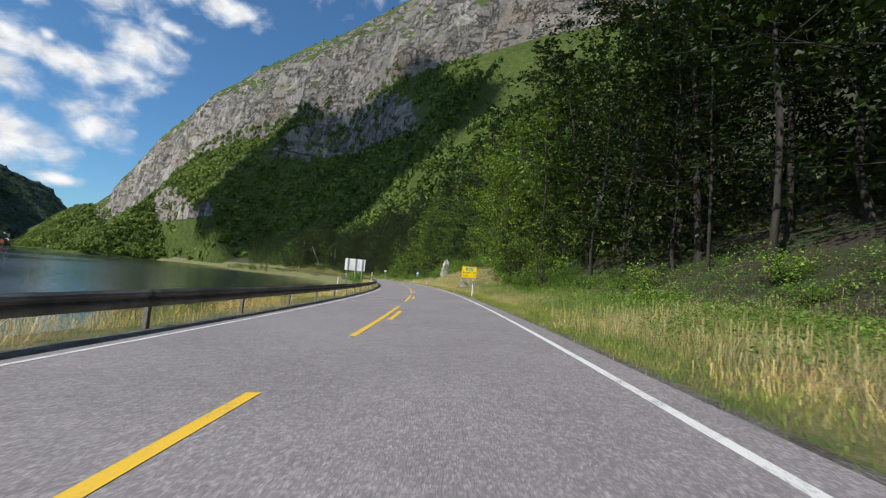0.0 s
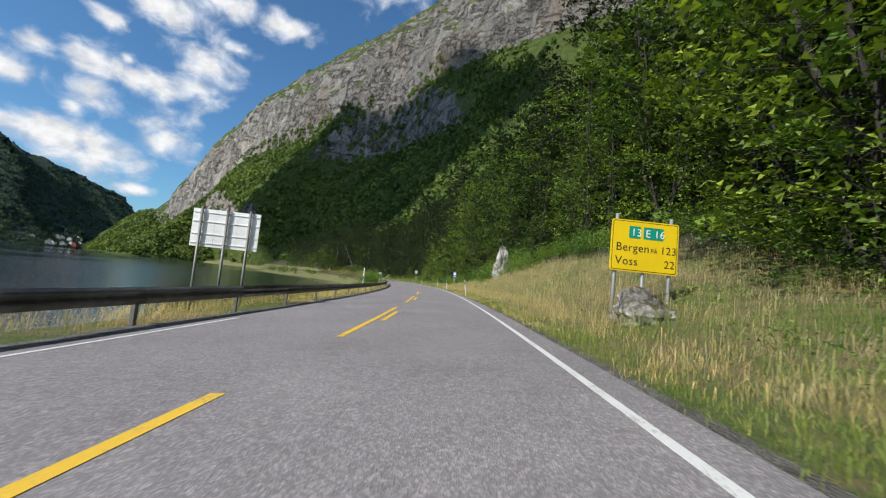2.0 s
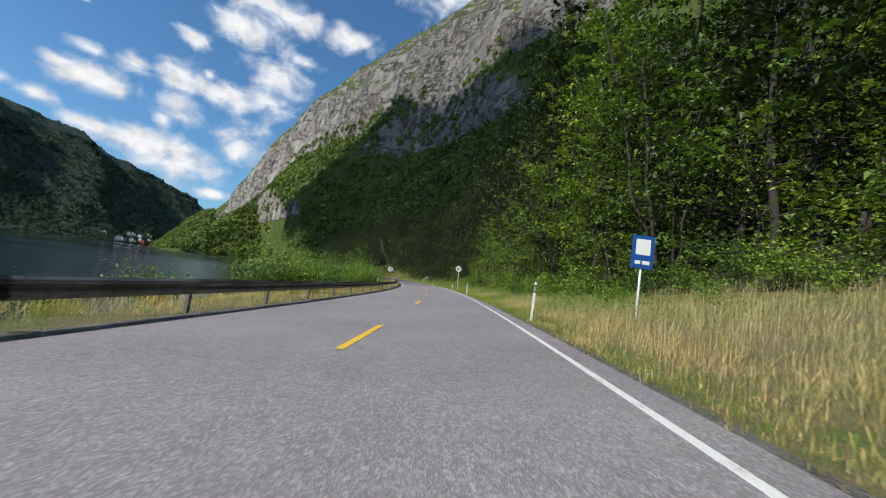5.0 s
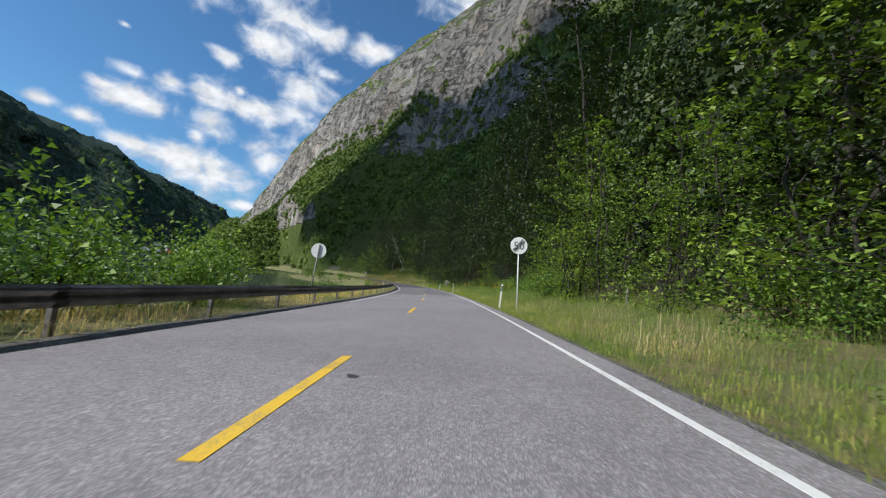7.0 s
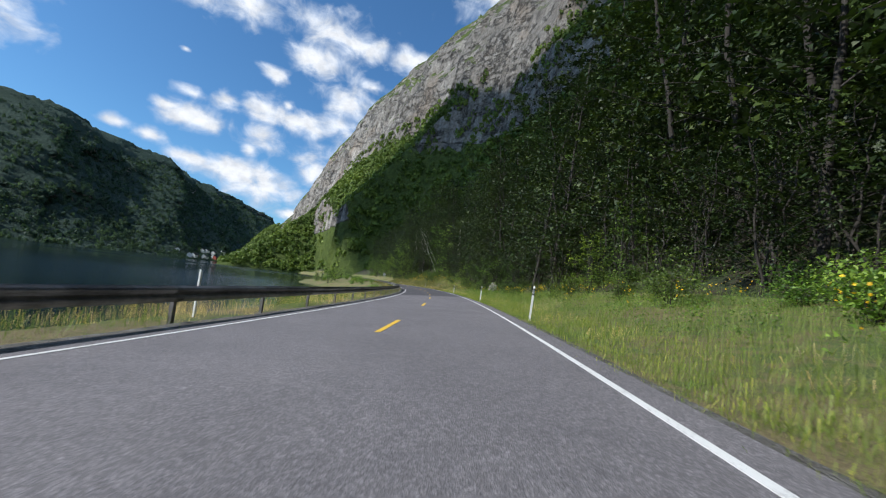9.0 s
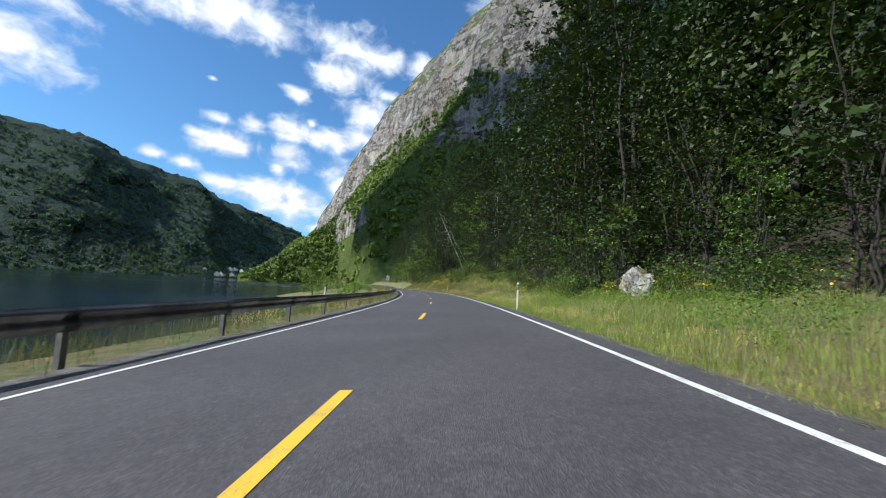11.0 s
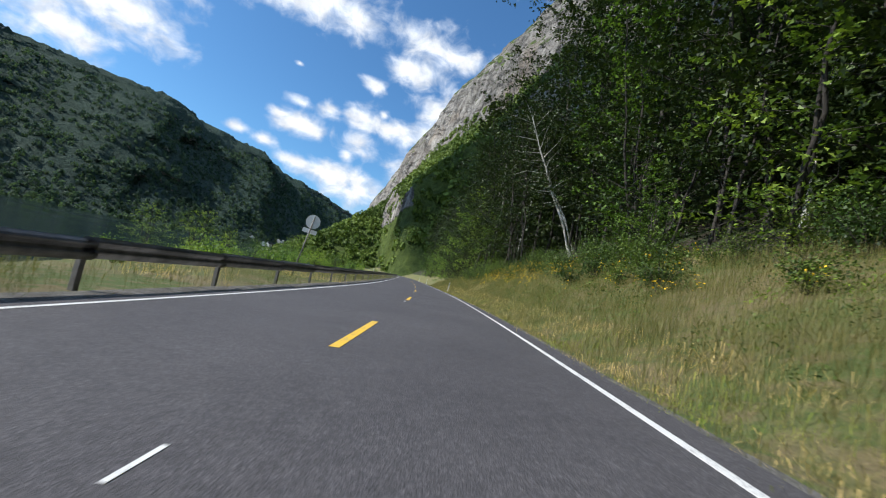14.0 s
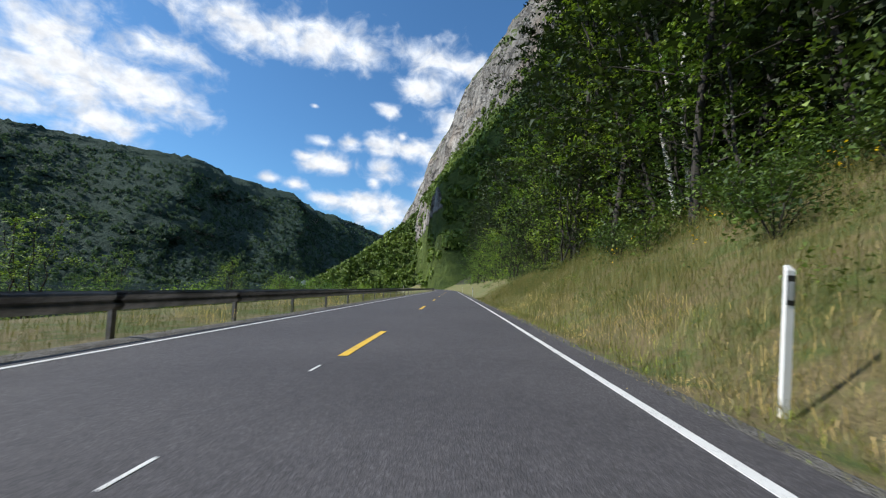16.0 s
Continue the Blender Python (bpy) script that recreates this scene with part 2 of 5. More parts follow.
def rock_nodes(n):
    """Grey gneiss with streaks that run down the face, joints, and rusty and dark stains: colour and relief."""
    p = where(n)
    down = n.add("ShaderNodeVectorMath", p, (1.0, 1.0, 0.25), operation="MULTIPLY").outputs[0]
    slant = n.add("ShaderNodeMapping", p)
    slant.inputs["Rotation"].default_value, slant.inputs["Scale"].default_value = (0.5, 0.9, 0.3), (1.0, 1.0, 0.3)
    ledge = n.add("ShaderNodeMapping", p)
    ledge.inputs["Rotation"].default_value, ledge.inputs["Scale"].default_value = (0.25, 0.35, 0.0), (0.35, 0.35, 1.3)
    streak = n.noise(0.085, 8, 0.66, down, 0.5)
    cross = n.math("ADD", n.math("MULTIPLY", n.noise(0.035, 8, 0.68, slant.outputs[0], 0.6), 0.5), n.math("MULTIPLY", n.noise(0.05, 8, 0.68, ledge.outputs[0], 0.8), 0.5))
    big, fine = n.noise(0.010, 6, 0.6, p, 0.5), n.noise(0.28, 8, 0.72, p)
    both = n.math("ADD", n.math("MULTIPLY", streak, 0.55), n.math("MULTIPLY", cross, 0.45))
    grey = n.ramp(both, (0.36, (0.085, 0.080, 0.076)), (0.46, (0.175, 0.166, 0.156)), (0.55, (0.255, 0.243, 0.228)), (0.66, (0.42, 0.405, 0.38)))
    grey = n.mix(n.range(big, 0.5, 0.66, 0, 0.5), grey, (0.25, 0.195, 0.15, 1))
    joint = n.range(n.math("ABSOLUTE", n.math("SUBTRACT", cross, 0.5)), 0.0, 0.018, 0.6, 0.0)
    grey = n.mix(joint, grey, (0.05, 0.046, 0.043, 1))
    col = n.mix(1.0, grey, n.range(fine, 0.3, 0.7, 0.62, 1.3), "MULTIPLY")
    # stronger sun on the cliff's far end, put into a brighter rock colour
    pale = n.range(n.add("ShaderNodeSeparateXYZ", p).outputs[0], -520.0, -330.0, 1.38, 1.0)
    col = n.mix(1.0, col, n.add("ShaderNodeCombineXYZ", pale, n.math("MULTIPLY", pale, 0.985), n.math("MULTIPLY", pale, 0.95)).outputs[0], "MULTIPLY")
    relief = n.math("ADD", n.math("MULTIPLY", fine, 0.5), n.math("SUBTRACT", n.math("MULTIPLY", both, 2.0), joint))
    return p, col, relief


def mat_rock():
    m, n, b = material("gneiss", 0.9)
    p, col, relief = rock_nodes(n)
    n.put(b, "Base Color", col)
    bumped(n, b, relief, 1.0, 6.0)
    return m


def mat_stone():
    """Boulder and roadside outcrop: pale weathered rock with dark stains and moss."""
    m, n, b = material("weathered_stone", 0.9)
    p = where(n)
    a, c, d = n.noise(1.1, 7, 0.65, p, 0.5), n.noise(9.0, 6, 0.7, p), n.noise(0.7, 5, 0.6, p, 1.0)
    col = n.ramp(a, (0.36, (0.13, 0.125, 0.11)), (0.48, (0.33, 0.315, 0.29)), (0.62, (0.60, 0.585, 0.54)))
    runs = n.noise(2.6, 6, 0.65, n.add("ShaderNodeVectorMath", p, (1.0, 1.0, 0.22), operation="MULTIPLY").outputs[0], 0.6)
    col = n.mix(n.range(runs, 0.53, 0.62, 0, 0.8), col, (0.045, 0.042, 0.036, 1))
    up = n.add("ShaderNodeSeparateXYZ", n.add("ShaderNodeNewGeometry").outputs["Normal"]).outputs[2]
    col = n.mix(n.range(n.math("ADD", n.math("MULTIPLY", up, 0.35), d), 0.60, 0.74, 0, 0.9), col, (0.085, 0.082, 0.024, 1))
    n.put(b, "Base Color", n.mix(1.0, col, n.range(c, 0.3, 0.7, 0.65, 1.25), "MULTIPLY"))
    bumped(n, b, n.math("ADD", n.math("MULTIPLY", a, 2.0), c), 0.9, 0.12)
    return m


def mat_mountain(name, dark, light, rock_from, rock_to, spread):
    """Wooded slope under bare rock: rock where the face is steep, woods and turf where soil can lie."""
    m, n, b = material(name, 0.92)
    p, rock, relief = rock_nodes(n)
    up = n.add("ShaderNodeSeparateXYZ", n.add("ShaderNodeNewGeometry").outputs["True Normal"]).outputs[2]
    k = n.math("ADD", up, n.math("MULTIPLY", n.math("SUBTRACT", n.noise(0.03, 6, 0.65, p), 0.5), spread))
    low = n.range(n.add("ShaderNodeSeparateXYZ", p).outputs[2], 40.0, 75.0, 0.9, 0.0)
    soil = n.range(n.math("ADD", k, low), rock_from, rock_to)
    b.inputs["Specular IOR Level"].default_value = 0.2
    leafy = n.noise(0.16, 6, 0.7, p)
    wood = n.ramp(n.math("ADD", n.math("MULTIPLY", leafy, 0.6), n.math("MULTIPLY", n.noise(0.012, 4, 0.6, p), 0.4)), (0.36, dark), (0.64, light))
    n.put(b, "Base Color", n.mix(soil, rock, wood))
    height = n.add("ShaderNodeMix", soil)
    n.put(height, 2, relief), n.put(height, 3, n.math("MULTIPLY", leafy, 1.2))
    bumped(n, b, height.outputs[0], 1.0, 6.0)
    return m


def mat_water():
    m, n, b = material("lake", 0.06)
    p = n.add("ShaderNodeVectorMath", where(n), (1.0, 0.45, 1.0), operation="MULTIPLY").outputs[0]
    b.inputs["Base Color"].default_value = (0.006, 0.014, 0.020, 1)
    b.inputs["IOR"].default_value = 1.33
    n.put(b, "Roughness", n.range(n.noise(0.008, 4, 0.6, p), 0.4, 0.62, 0.05, 0.16))
    bumped(n, b, n.math("ADD", n.noise(1.6, 5, 0.6, p), n.math("MULTIPLY", n.noise(0.18, 4, 0.6, p), 0.6)), 0.12, 0.25)
    return m


ASPHALT = mat_asphalt("old_asphalt", (0.220, 0.200, 0.206), (0.310, 0.285, 0.290))
# cloud shade over the later road, put into a darker base colour
ASPHALT_DIMMED = mat_asphalt("dimmed_asphalt", (0.058, 0.054, 0.059), (0.092, 0.086, 0.091))
# half-way tone where that shade begins; also the pale worn streaks
ASPHALT_MID = mat_asphalt("middle_asphalt", (0.140, 0.130, 0.136), (0.198, 0.184, 0.190))
BLACK_TAR = mat_asphalt("tar", (0.030, 0.029, 0.030), (0.06, 0.058, 0.06))
GROUND, SOIL, WATER = mat_ground(), mat_soil(), mat_water()
WHITE_LINE, YELLOW_LINE = mat_marking("white_paint", (0.74, 0.74, 0.72)), mat_marking("yellow_paint", (0.80, 0.50, 0.03))
FOREST = mat_forest_floor()
LEAF = mat_leaves("broad_leaves", (0.028, 0.060, 0.010), (0.132, 0.218, 0.032), (0.310, 0.415, 0.070), 0.25, 0.5, 0.4, 0.42)
# for trees that stand dim: the wood's shade put into darker leaves
LEAF_SHADED = mat_leaves("shaded_leaves", (0.005, 0.012, 0.003), (0.020, 0.040, 0.008), (0.064, 0.100, 0.019), 0.12, 0.5, 0.35, 0.42)
# late bushes and weeds: cloud shade put into the leaf colour
LEAF_DIMMED = mat_leaves("dimmed_leaves", (0.014, 0.032, 0.006), (0.064, 0.110, 0.018), (0.165, 0.230, 0.040), 0.2, 0.5, 0.4, 0.42)
LEAF_BUSH = mat_leaves("bush_leaves", (0.050, 0.11, 0.015), (0.128, 0.232, 0.032), (0.26, 0.375, 0.058), 0.3)
GRASS = mat_leaves("meadow_grass", (0.42, 0.335, 0.135), (0.61, 0.475, 0.235), (0.78, 0.62, 0.37), 0.3, 0.35, 0.3, 1.1)
GRASS_GREEN = mat_leaves("green_grass", (0.10, 0.17, 0.024), (0.22, 0.29, 0.05), (0.42, 0.42, 0.14), 0.3, 0.35, 0.3, 1.1)
# olive grass, its tones also lowered for the shade over later stretches
GRASS_OLIVE = mat_leaves("olive_grass", (0.075, 0.095, 0.022), (0.155, 0.152, 0.048), (0.29, 0.245, 0.10), 0.25, 0.35, 0.3, 1.1)
BARK, BIRCH = mat_bark("grey_bark", (0.014, 0.012, 0.010), (0.050, 0.043, 0.036)), mat_bark("birch_bark", (0.05, 0.045, 0.04), (0.62, 0.60, 0.56), 1.0)
ROCK = mat_stone()
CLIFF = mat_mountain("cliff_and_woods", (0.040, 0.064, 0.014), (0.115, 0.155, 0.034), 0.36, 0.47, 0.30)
# far slope: shade and blue haze are put into the base colours
FAR_HAZED = mat_mountain("far_woods", (0.018, 0.036, 0.028), (0.044, 0.072, 0.050), -0.42, -0.32, 0.45)
WOODS = mat_leaves("far_crowns", (0.050, 0.085, 0.016), (0.110, 0.165, 0.030), (0.200, 0.265, 0.048), 0.15, 0.45, 0.2)
# crowns on that slope, with the same haze tint in their colour
WOODS_HAZED = mat_leaves("hazed_crowns", (0.032, 0.058, 0.052), (0.066, 0.104, 0.080), (0.104, 0.150, 0.100), 0.45, 0.6, 0.1)
STEEL = mat_plain("galvanised_steel", (0.185, 0.18, 0.175), 0.5, 0.45, 18, 0.3, 0.08)
DARK_STEEL = mat_plain("weathered_post_steel", (0.20, 0.19, 0.18), 0.7, 0.5, 18, 0.25, 0.1)
POST_WHITE = mat_plain("white_plastic", (0.78, 0.78, 0.75), 0.5, 0, 14, 0.08)
BLACK = mat_plain("black_film", (0.02, 0.02, 0.022), 0.45, 0, 30, 0.1)
REFLECTOR = mat_plain("grey_reflector", (0.45, 0.47, 0.48), 0.25, 0.3, 60, 0.1)
POST_STEEL = mat_plain("dull_galvanised_post", (0.34, 0.35, 0.36), 0.5, 0.3, 14, 0.2, 0.05)
SIGN_YELLOW = mat_plain("yellow_film", (0.86, 0.60, 0.012), 0.42, 0, 9, 0.05, 0.0)
SIGN_GREEN = mat_plain("green_film", (0.01, 0.30, 0.20), 0.42, 0, 9, 0.05, 0.0)
SIGN_WHITE = mat_plain("white_film", (0.90, 0.91, 0.90), 0.42, 0, 9, 0.05, 0.0)
SIGN_BLUE = mat_plain("blue_film", (0.015, 0.09, 0.36), 0.42, 0, 9, 0.05, 0.0)
SIGN_GREY = mat_plain("grey_film", (0.14, 0.15, 0.16), 0.45, 0, 9, 0.05, 0.0)
SIGN_BACK = mat_plain("bare_aluminium", (0.80, 0.81, 0.81), 0.6, 0.05, 6, 0.1, 0.02)
HOUSE_WHITE = mat_plain("white_boards", (0.78, 0.77, 0.74), 0.7, 0, 2, 0.06)
HOUSE_RED = mat_plain("red_boards", (0.34, 0.07, 0.045), 0.7, 0, 2, 0.1)
ROOF_DARK = mat_plain("slate_roof", (0.07, 0.07, 0.075), 0.7, 0, 2, 0.2)
GLASS = mat_plain("dark_pane", (0.03, 0.035, 0.04), 0.1, 0, 2, 0.1, 0.0)
TIMBER = mat_plain("grey_timber", (0.27, 0.25, 0.22), 0.85, 0, 8, 0.3, 0.3)
MOSS = mat_plain("moss", (0.125, 0.115, 0.018), 0.95, 0, 14, 0.5, 0.6)
FLOWER = mat_leaves("yellow_flowers", (0.55, 0.36, 0.01), (0.70, 0.48, 0.01), (0.80, 0.60, 0.03), 0.3)

# ---- building helpers ----
RNG = np.random.default_rng(7)


def mesh_of(name, verts, faces, mat=None, smooth=False):
    me = bpy.data.meshes.new(name)
    me.from_pydata([tuple(map(float, v)) for v in verts] if not isinstance(verts, np.ndarray) else verts.tolist(), [], faces if not isinstance(faces, np.ndarray) else faces.tolist())
    if mat:
        me.materials.append(mat)
    if smooth:
        me.polygons.foreach_set("use_smooth", [True] * len(me.polygons))
    me.update()
    return me


def part(name, source, mat, parent, label="", m=None, smooth=False):
    """One mesh object under a thing or a part. source: a bmesh, or a mesh to share."""
    if isinstance(source, bmesh.types.BMesh):
        me = bpy.data.meshes.new(name)
        source.to_mesh(me)
        source.free()
        me.materials.append(mat)
        if smooth:
            me.polygons.foreach_set("use_smooth", [True] * len(me.polygons))
    else:
        me = source
    ob = new(name, me)
    ob.parent = parent
    if m is not None:
        ob.matrix_basis = m
    return tagged(ob, label)


def at_road(s, d, z=None, turn=0.0):
    """A pose at the road's side whose y axis runs along the road."""
    x, y = road_xy(s, d)
    a = math.degrees(float(np.interp(s, _s, _h)))
    h = float(ground_z(s, d)) if z is None else z + float(road_z(s, min(max(d, -7.5), 0.4)))
    return pose(float(x), float(y), h, 0, 0, a + turn)


def box(bm, x0, x1, y0, y1, z0, z1, bevel=0.0):
    r = bmesh.ops.create_cube(bm, size=1.0)
    for v in r["verts"]:
        v.co = Vector(((x0 + x1) / 2 + v.co.x * (x1 - x0), (y0 + y1) / 2 + v.co.y * (y1 - y0), (z0 + z1) / 2 + v.co.z * (z1 - z0)))
    if bevel:
        es = list({e for v in r["verts"] for e in v.link_edges})
        bmesh.ops.bevel(bm, geom=es, offset=bevel, segments=1, affect="EDGES")


def tube(bm, r, z0, z1, seg=12, x=0.0, y=0.0):
    bmesh.ops.create_cone(bm, cap_ends=True, segments=seg, radius1=r, radius2=r, depth=z1 - z0, matrix=Matrix.Translation((x, y, (z0 + z1) / 2)))


# ---- lie of the land ----
BANK_S = [-70, 30, 38, 46, 52, 75, 85, 100, 120, 150, 175, 190, 225, 245, 265, 280, 300, 330, 400, 800]
BANK_G = [0.08, 0.08, 0.14, 0.28, 0.45, 0.50, 0.36, 0.26, 0.13, 0.17, 0.18, 0.22, 0.15, 0.12, 0.26, 0.46, 0.54, 0.64, 0.45, 0.4]
SHORE_S = [-70, 100, 112, 150, 162, 235, 285, 330, 400, 450, 800]
SHORE_W = [1.0, 1.0, 1.5, 1.5, 1.0, 1.0, 1.4, 3.0, 3.0, 0.9, 0.8]


def lumps(x, y, size, seed=0.0):
    """Gentle unevenness, arrays."""
    x, y = np.asarray(x, float) / size + seed, np.asarray(y, float) / size - seed
    return (np.sin(1.7 * x + 1.3 * np.sin(0.9 * y)) + np.sin(2.3 * y + 1.1 * np.sin(1.4 * x + 2)) + 0.6 * np.sin(4.1 * x - 3.3 * y)) / 2.6


def ground_z(s, d):
    """Height of the ground s along the road and d to the right of its right edge line."""
    s, d = np.asarray(s, float), np.asarray(d, float)
    g, w = np.interp(s, BANK_S, BANK_G), np.interp(s, SHORE_S, SHORE_W)
    right = -0.05 - 0.03 * np.clip(d - 0.4, 0, 0.8) + g * np.clip(d - 1.2, 0, 6.3) + 0.58 * np.clip(d - 7.5, 0, 12) + 0.72 * np.clip(d - 19.5, 0, 400)
    right = right + 0.05 * lumps(s, d, 0.8) * np.clip((d - 1.0) / 2, 0, 1) + 0.5 * lumps(s, d, 6.0, 2) * np.clip((d - 7) / 10, 0, 1)
    e = (-d - 6.5)
    bank = np.interp(e / w, [0, 0.5, 1.0, 2.6, 4.2, 7.0, 10.5, 20, 60], [-0.05, -0.10, -0.12, -0.30, -0.75, -2.0, -3.8, -6, -11])
    left = bank + 0.05 * lumps(s, d, 0.7) * np.clip(e - 0.8, 0, 1)
    return np.where(d > -3, np.maximum(right, -0.4) + road_z(s, 0.4), left + road_z(s, -6.5))


def sheet(name, ss, ds, zfun, mat, smooth=True):
    S, D = np.meshgrid(ss, ds, indexing="ij")
    x, y = road_xy(S, D)
    v = np.stack([x, y, zfun(S, D)], -1).reshape(-1, 3)
    n, k = len(ss), len(ds)
    i = (np.arange(n - 1)[:, None] * k + np.arange(k - 1)[None]).ravel()
    return new(name, mesh_of(name, v, np.stack([i, i + 1, i + k + 1, i + k], -1), mat, smooth))


R_D = [0.62, 0.9, 1.2, 1.6, 2.1, 2.7, 3.4, 4.2, 5.1, 6.1, 7.2, 8.2]
W_D = [8.2, 9.5, 11, 13, 16, 20, 26, 34, 45, 60, 80, 105, 135]
L_D = [-130, -80, -50, -40, -32, -26, -21, -18, -16, -14, -12.5, -11.3, -10.3, -9.5, -8.8, -8.2, -7.7, -7.3, -6.95, -6.7]
SS = np.arange(-66, 740, 1.5)
tagged(sheet("ground", SS, R_D, ground_z, GROUND), "grassy bank beside the road", "ground", kind="structure")
tagged(sheet("ground", SS, W_D, ground_z, FOREST), "mossy floor of the wooded hillside above the road", "ground", kind="structure")
tagged(sheet("ground", SS, L_D, ground_z, GROUND), "grassy lake bank falling away from the road", "ground", kind="structure")
tagged(sheet("gravel_shoulder", SS, [0.34, 0.45, 0.64], lambda s, d: road_z(s, np.minimum(d, 0.4)) - 0.03 - 0.02 * (d > 0.4) + 0.012 * lumps(s, d, 0.25) * (d > 0.4) + 0 * s, SOIL), "narrow grey gravel shoulder beside the asphalt", "shoulder", kind="structure")
tagged(sheet("gravel_shoulder", SS, [-7.3, -7.14, -6.98, -6.82, -6.64, -6.4], lambda s, d: np.where(d < -6.7, ground_z(s, d) + np.where(d > -7.2, 0.035, -0.03), road_z(s, -6.5) - 0.03 - 0.05 * (d < -6.5)) + 0.02 * lumps(s, d, 0.3) * (d < -6.5), SOIL), "dark earth and gravel edge under the guard rail", "shoulder", kind="structure")


def crown_z(s, d):
    return road_z(s, d) - 0.003 * np.abs(d + 3.0)


road = sheet("road", SS[SS < 169], [-6.5, -6.3, -4.6, -3.0, -1.4, 0.2, 0.38], crown_z, ASPHALT)
tagged(road, "grey two-lane asphalt road with worn stones showing", "road", kind="structure")
# from here the asphalt colour carries the shade over the road
tagged(sheet("road", SS[(SS > 166.5) & (SS < 214)], [-6.5, -6.3, -4.6, -3.0, -1.4, 0.2, 0.38], crown_z, ASPHALT_MID), "grey-brown two-lane asphalt road by the wood, dimmed for cloud shade", "road", kind="structure")
tagged(sheet("road", SS[SS > 211.5], [-6.5, -6.3, -4.6, -3.0, -1.4, 0.2, 0.38], crown_z, ASPHALT_DIMMED), "two-lane asphalt road along the lake, darkened for cloud shade", "road", kind="structure")


def strip_mesh(name, s0, s1, d0, d1, z, mat, step=1.5):
    n = max(2, int((s1 - s0) / step) + 1)
    ss = np.linspace(s0, s1, n)
    S, D = np.meshgrid(ss, [d0, d1], indexing="ij")
    x, y = road_xy(S, D)
    top = np.stack([x, y, crown_z(S, D) + z], -1).reshape(-1, 3)
    v = np.concatenate([top, top - (0, 0, z + 0.002)])
    f = []
    for i in range(n - 1):
        a = 2 * i
        f += [(a, a + 1, a + 3, a + 2), (a, a + 2, a + 2 + 2 * n, a + 2 * n), (a + 1, a + 1 + 2 * n, a + 3 + 2 * n, a + 3)]
    return mesh_of(name, v, f, mat)


part("edge_line", strip_mesh("edge_line", -60, 700, -0.04, 0.04, 0.005, WHITE_LINE), None, road, "worn white painted edge line")
part("edge_line", strip_mesh("edge_line", -60, 46, -6.245, -6.155, 0.005, WHITE_LINE), None, road, "worn white painted edge line")
part("edge_line", strip_mesh("edge_line", 150, 700, -6.245, -6.155, 0.005, WHITE_LINE), None, road, "worn white painted edge line")
for k in range(-4, 50):
    s = 12.0 * k + (0.4 if k < 12 else -0.6 if k in (18, 19) else -0.1 if k < 24 else -1.4)
    mid = float(np.interp(s, [10, 58, 72, 90, 132, 180, 251, 300, 335], [-3.12, -3.02, -2.87, -2.95, -2.95, -3.08, -3.08, -2.95, -2.92]))
    if s < 76:
        part("centre_dash", strip_mesh("centre_dash", s - 5.5, s + (4.0 if s > 64 else 3.0), mid - 0.06, mid + 0.06, 0.005, YELLOW_LINE), None, road)
        part("centre_dash", strip_mesh("centre_dash", s - 2.5, s + 0.6, mid + 0.19, mid + 0.31, 0.005, YELLOW_LINE), None, road)
    else:
        part("centre_dash", strip_mesh("centre_dash", s, s + 3.1, mid - 0.06, mid + 0.06, 0.005, YELLOW_LINE), None, road)

for s in (250.3, 272.4, 283.4, 297.4, 308.4, 319.7, 331.0, 333.6):
    part("setting_out_tick", strip_mesh("setting_out_tick", s, s + 0.35, -3.01, -2.98, 0.004, WHITE_LINE), None, road, "thin white setting-out mark")


def chalk(*turns):
    """A surveyor's chalk line on the asphalt through points s, d."""
    v, f = [], []
    for (s0, d0), (s1, d1) in zip(turns, turns[1:]):
        g = math.hypot(s1 - s0, d1 - d0)
        a, b = (d0 - d1) / g * 0.014, (s1 - s0) / g * 0.014
        f.append(tuple(range(len(v), len(v) + 4)))
        for q, e in ((s0 + a, d0 + b), (s0 - a, d0 - b), (s1 - a, d1 - b), (s1 + a, d1 + b)):
            x, y = road_xy(q, e)
            v.append((float(x), float(y), float(crown_z(q, e)) + 0.004))
    part("chalk_mark", mesh_of("chalk_mark", v, f, WHITE_LINE), None, road, "thin white chalk line")


chalk((78.72, -2.98), (78.86, -2.84), (78.62, -2.80), (78.55, -2.68), (78.80, -2.66))
chalk((78.98, -2.94), (78.78, -2.58))
chalk((78.95, -2.87), (79.22, -2.82), (79.10, -2.70))
chalk((79.06, -2.83), (78.98, -2.73))

# pale repair streaks and a pothole
def streak_patch(s0, s1, d0, d1, seed, mat, label):
    n = 40
    ss = np.linspace(s0, s1, n)
    mid = np.linspace(d0, d1, n) + 0.10 * lumps(ss, 0 * ss, 1.3, seed)
    half = 0.30 * np.sin(np.linspace(0.05, math.pi - 0.05, n)) * (1 + 0.5 * lumps(ss, 0 * ss, 0.7, seed + 3) + 0.3 * lumps(ss, 0 * ss, 0.21, seed))
    v, f = [], []
    for i in range(n):
        for d in (mid[i] - half[i], mid[i] + half[i]):
            x, y = road_xy(ss[i], d)
            v.append((float(x), float(y), float(crown_z(ss[i], d)) + 0.005))
        if i:
            f.append((2 * i - 2, 2 * i - 1, 2 * i + 1, 2 * i))
    part("repair_patch", mesh_of("repair_patch", v, f, mat), None, road, label)


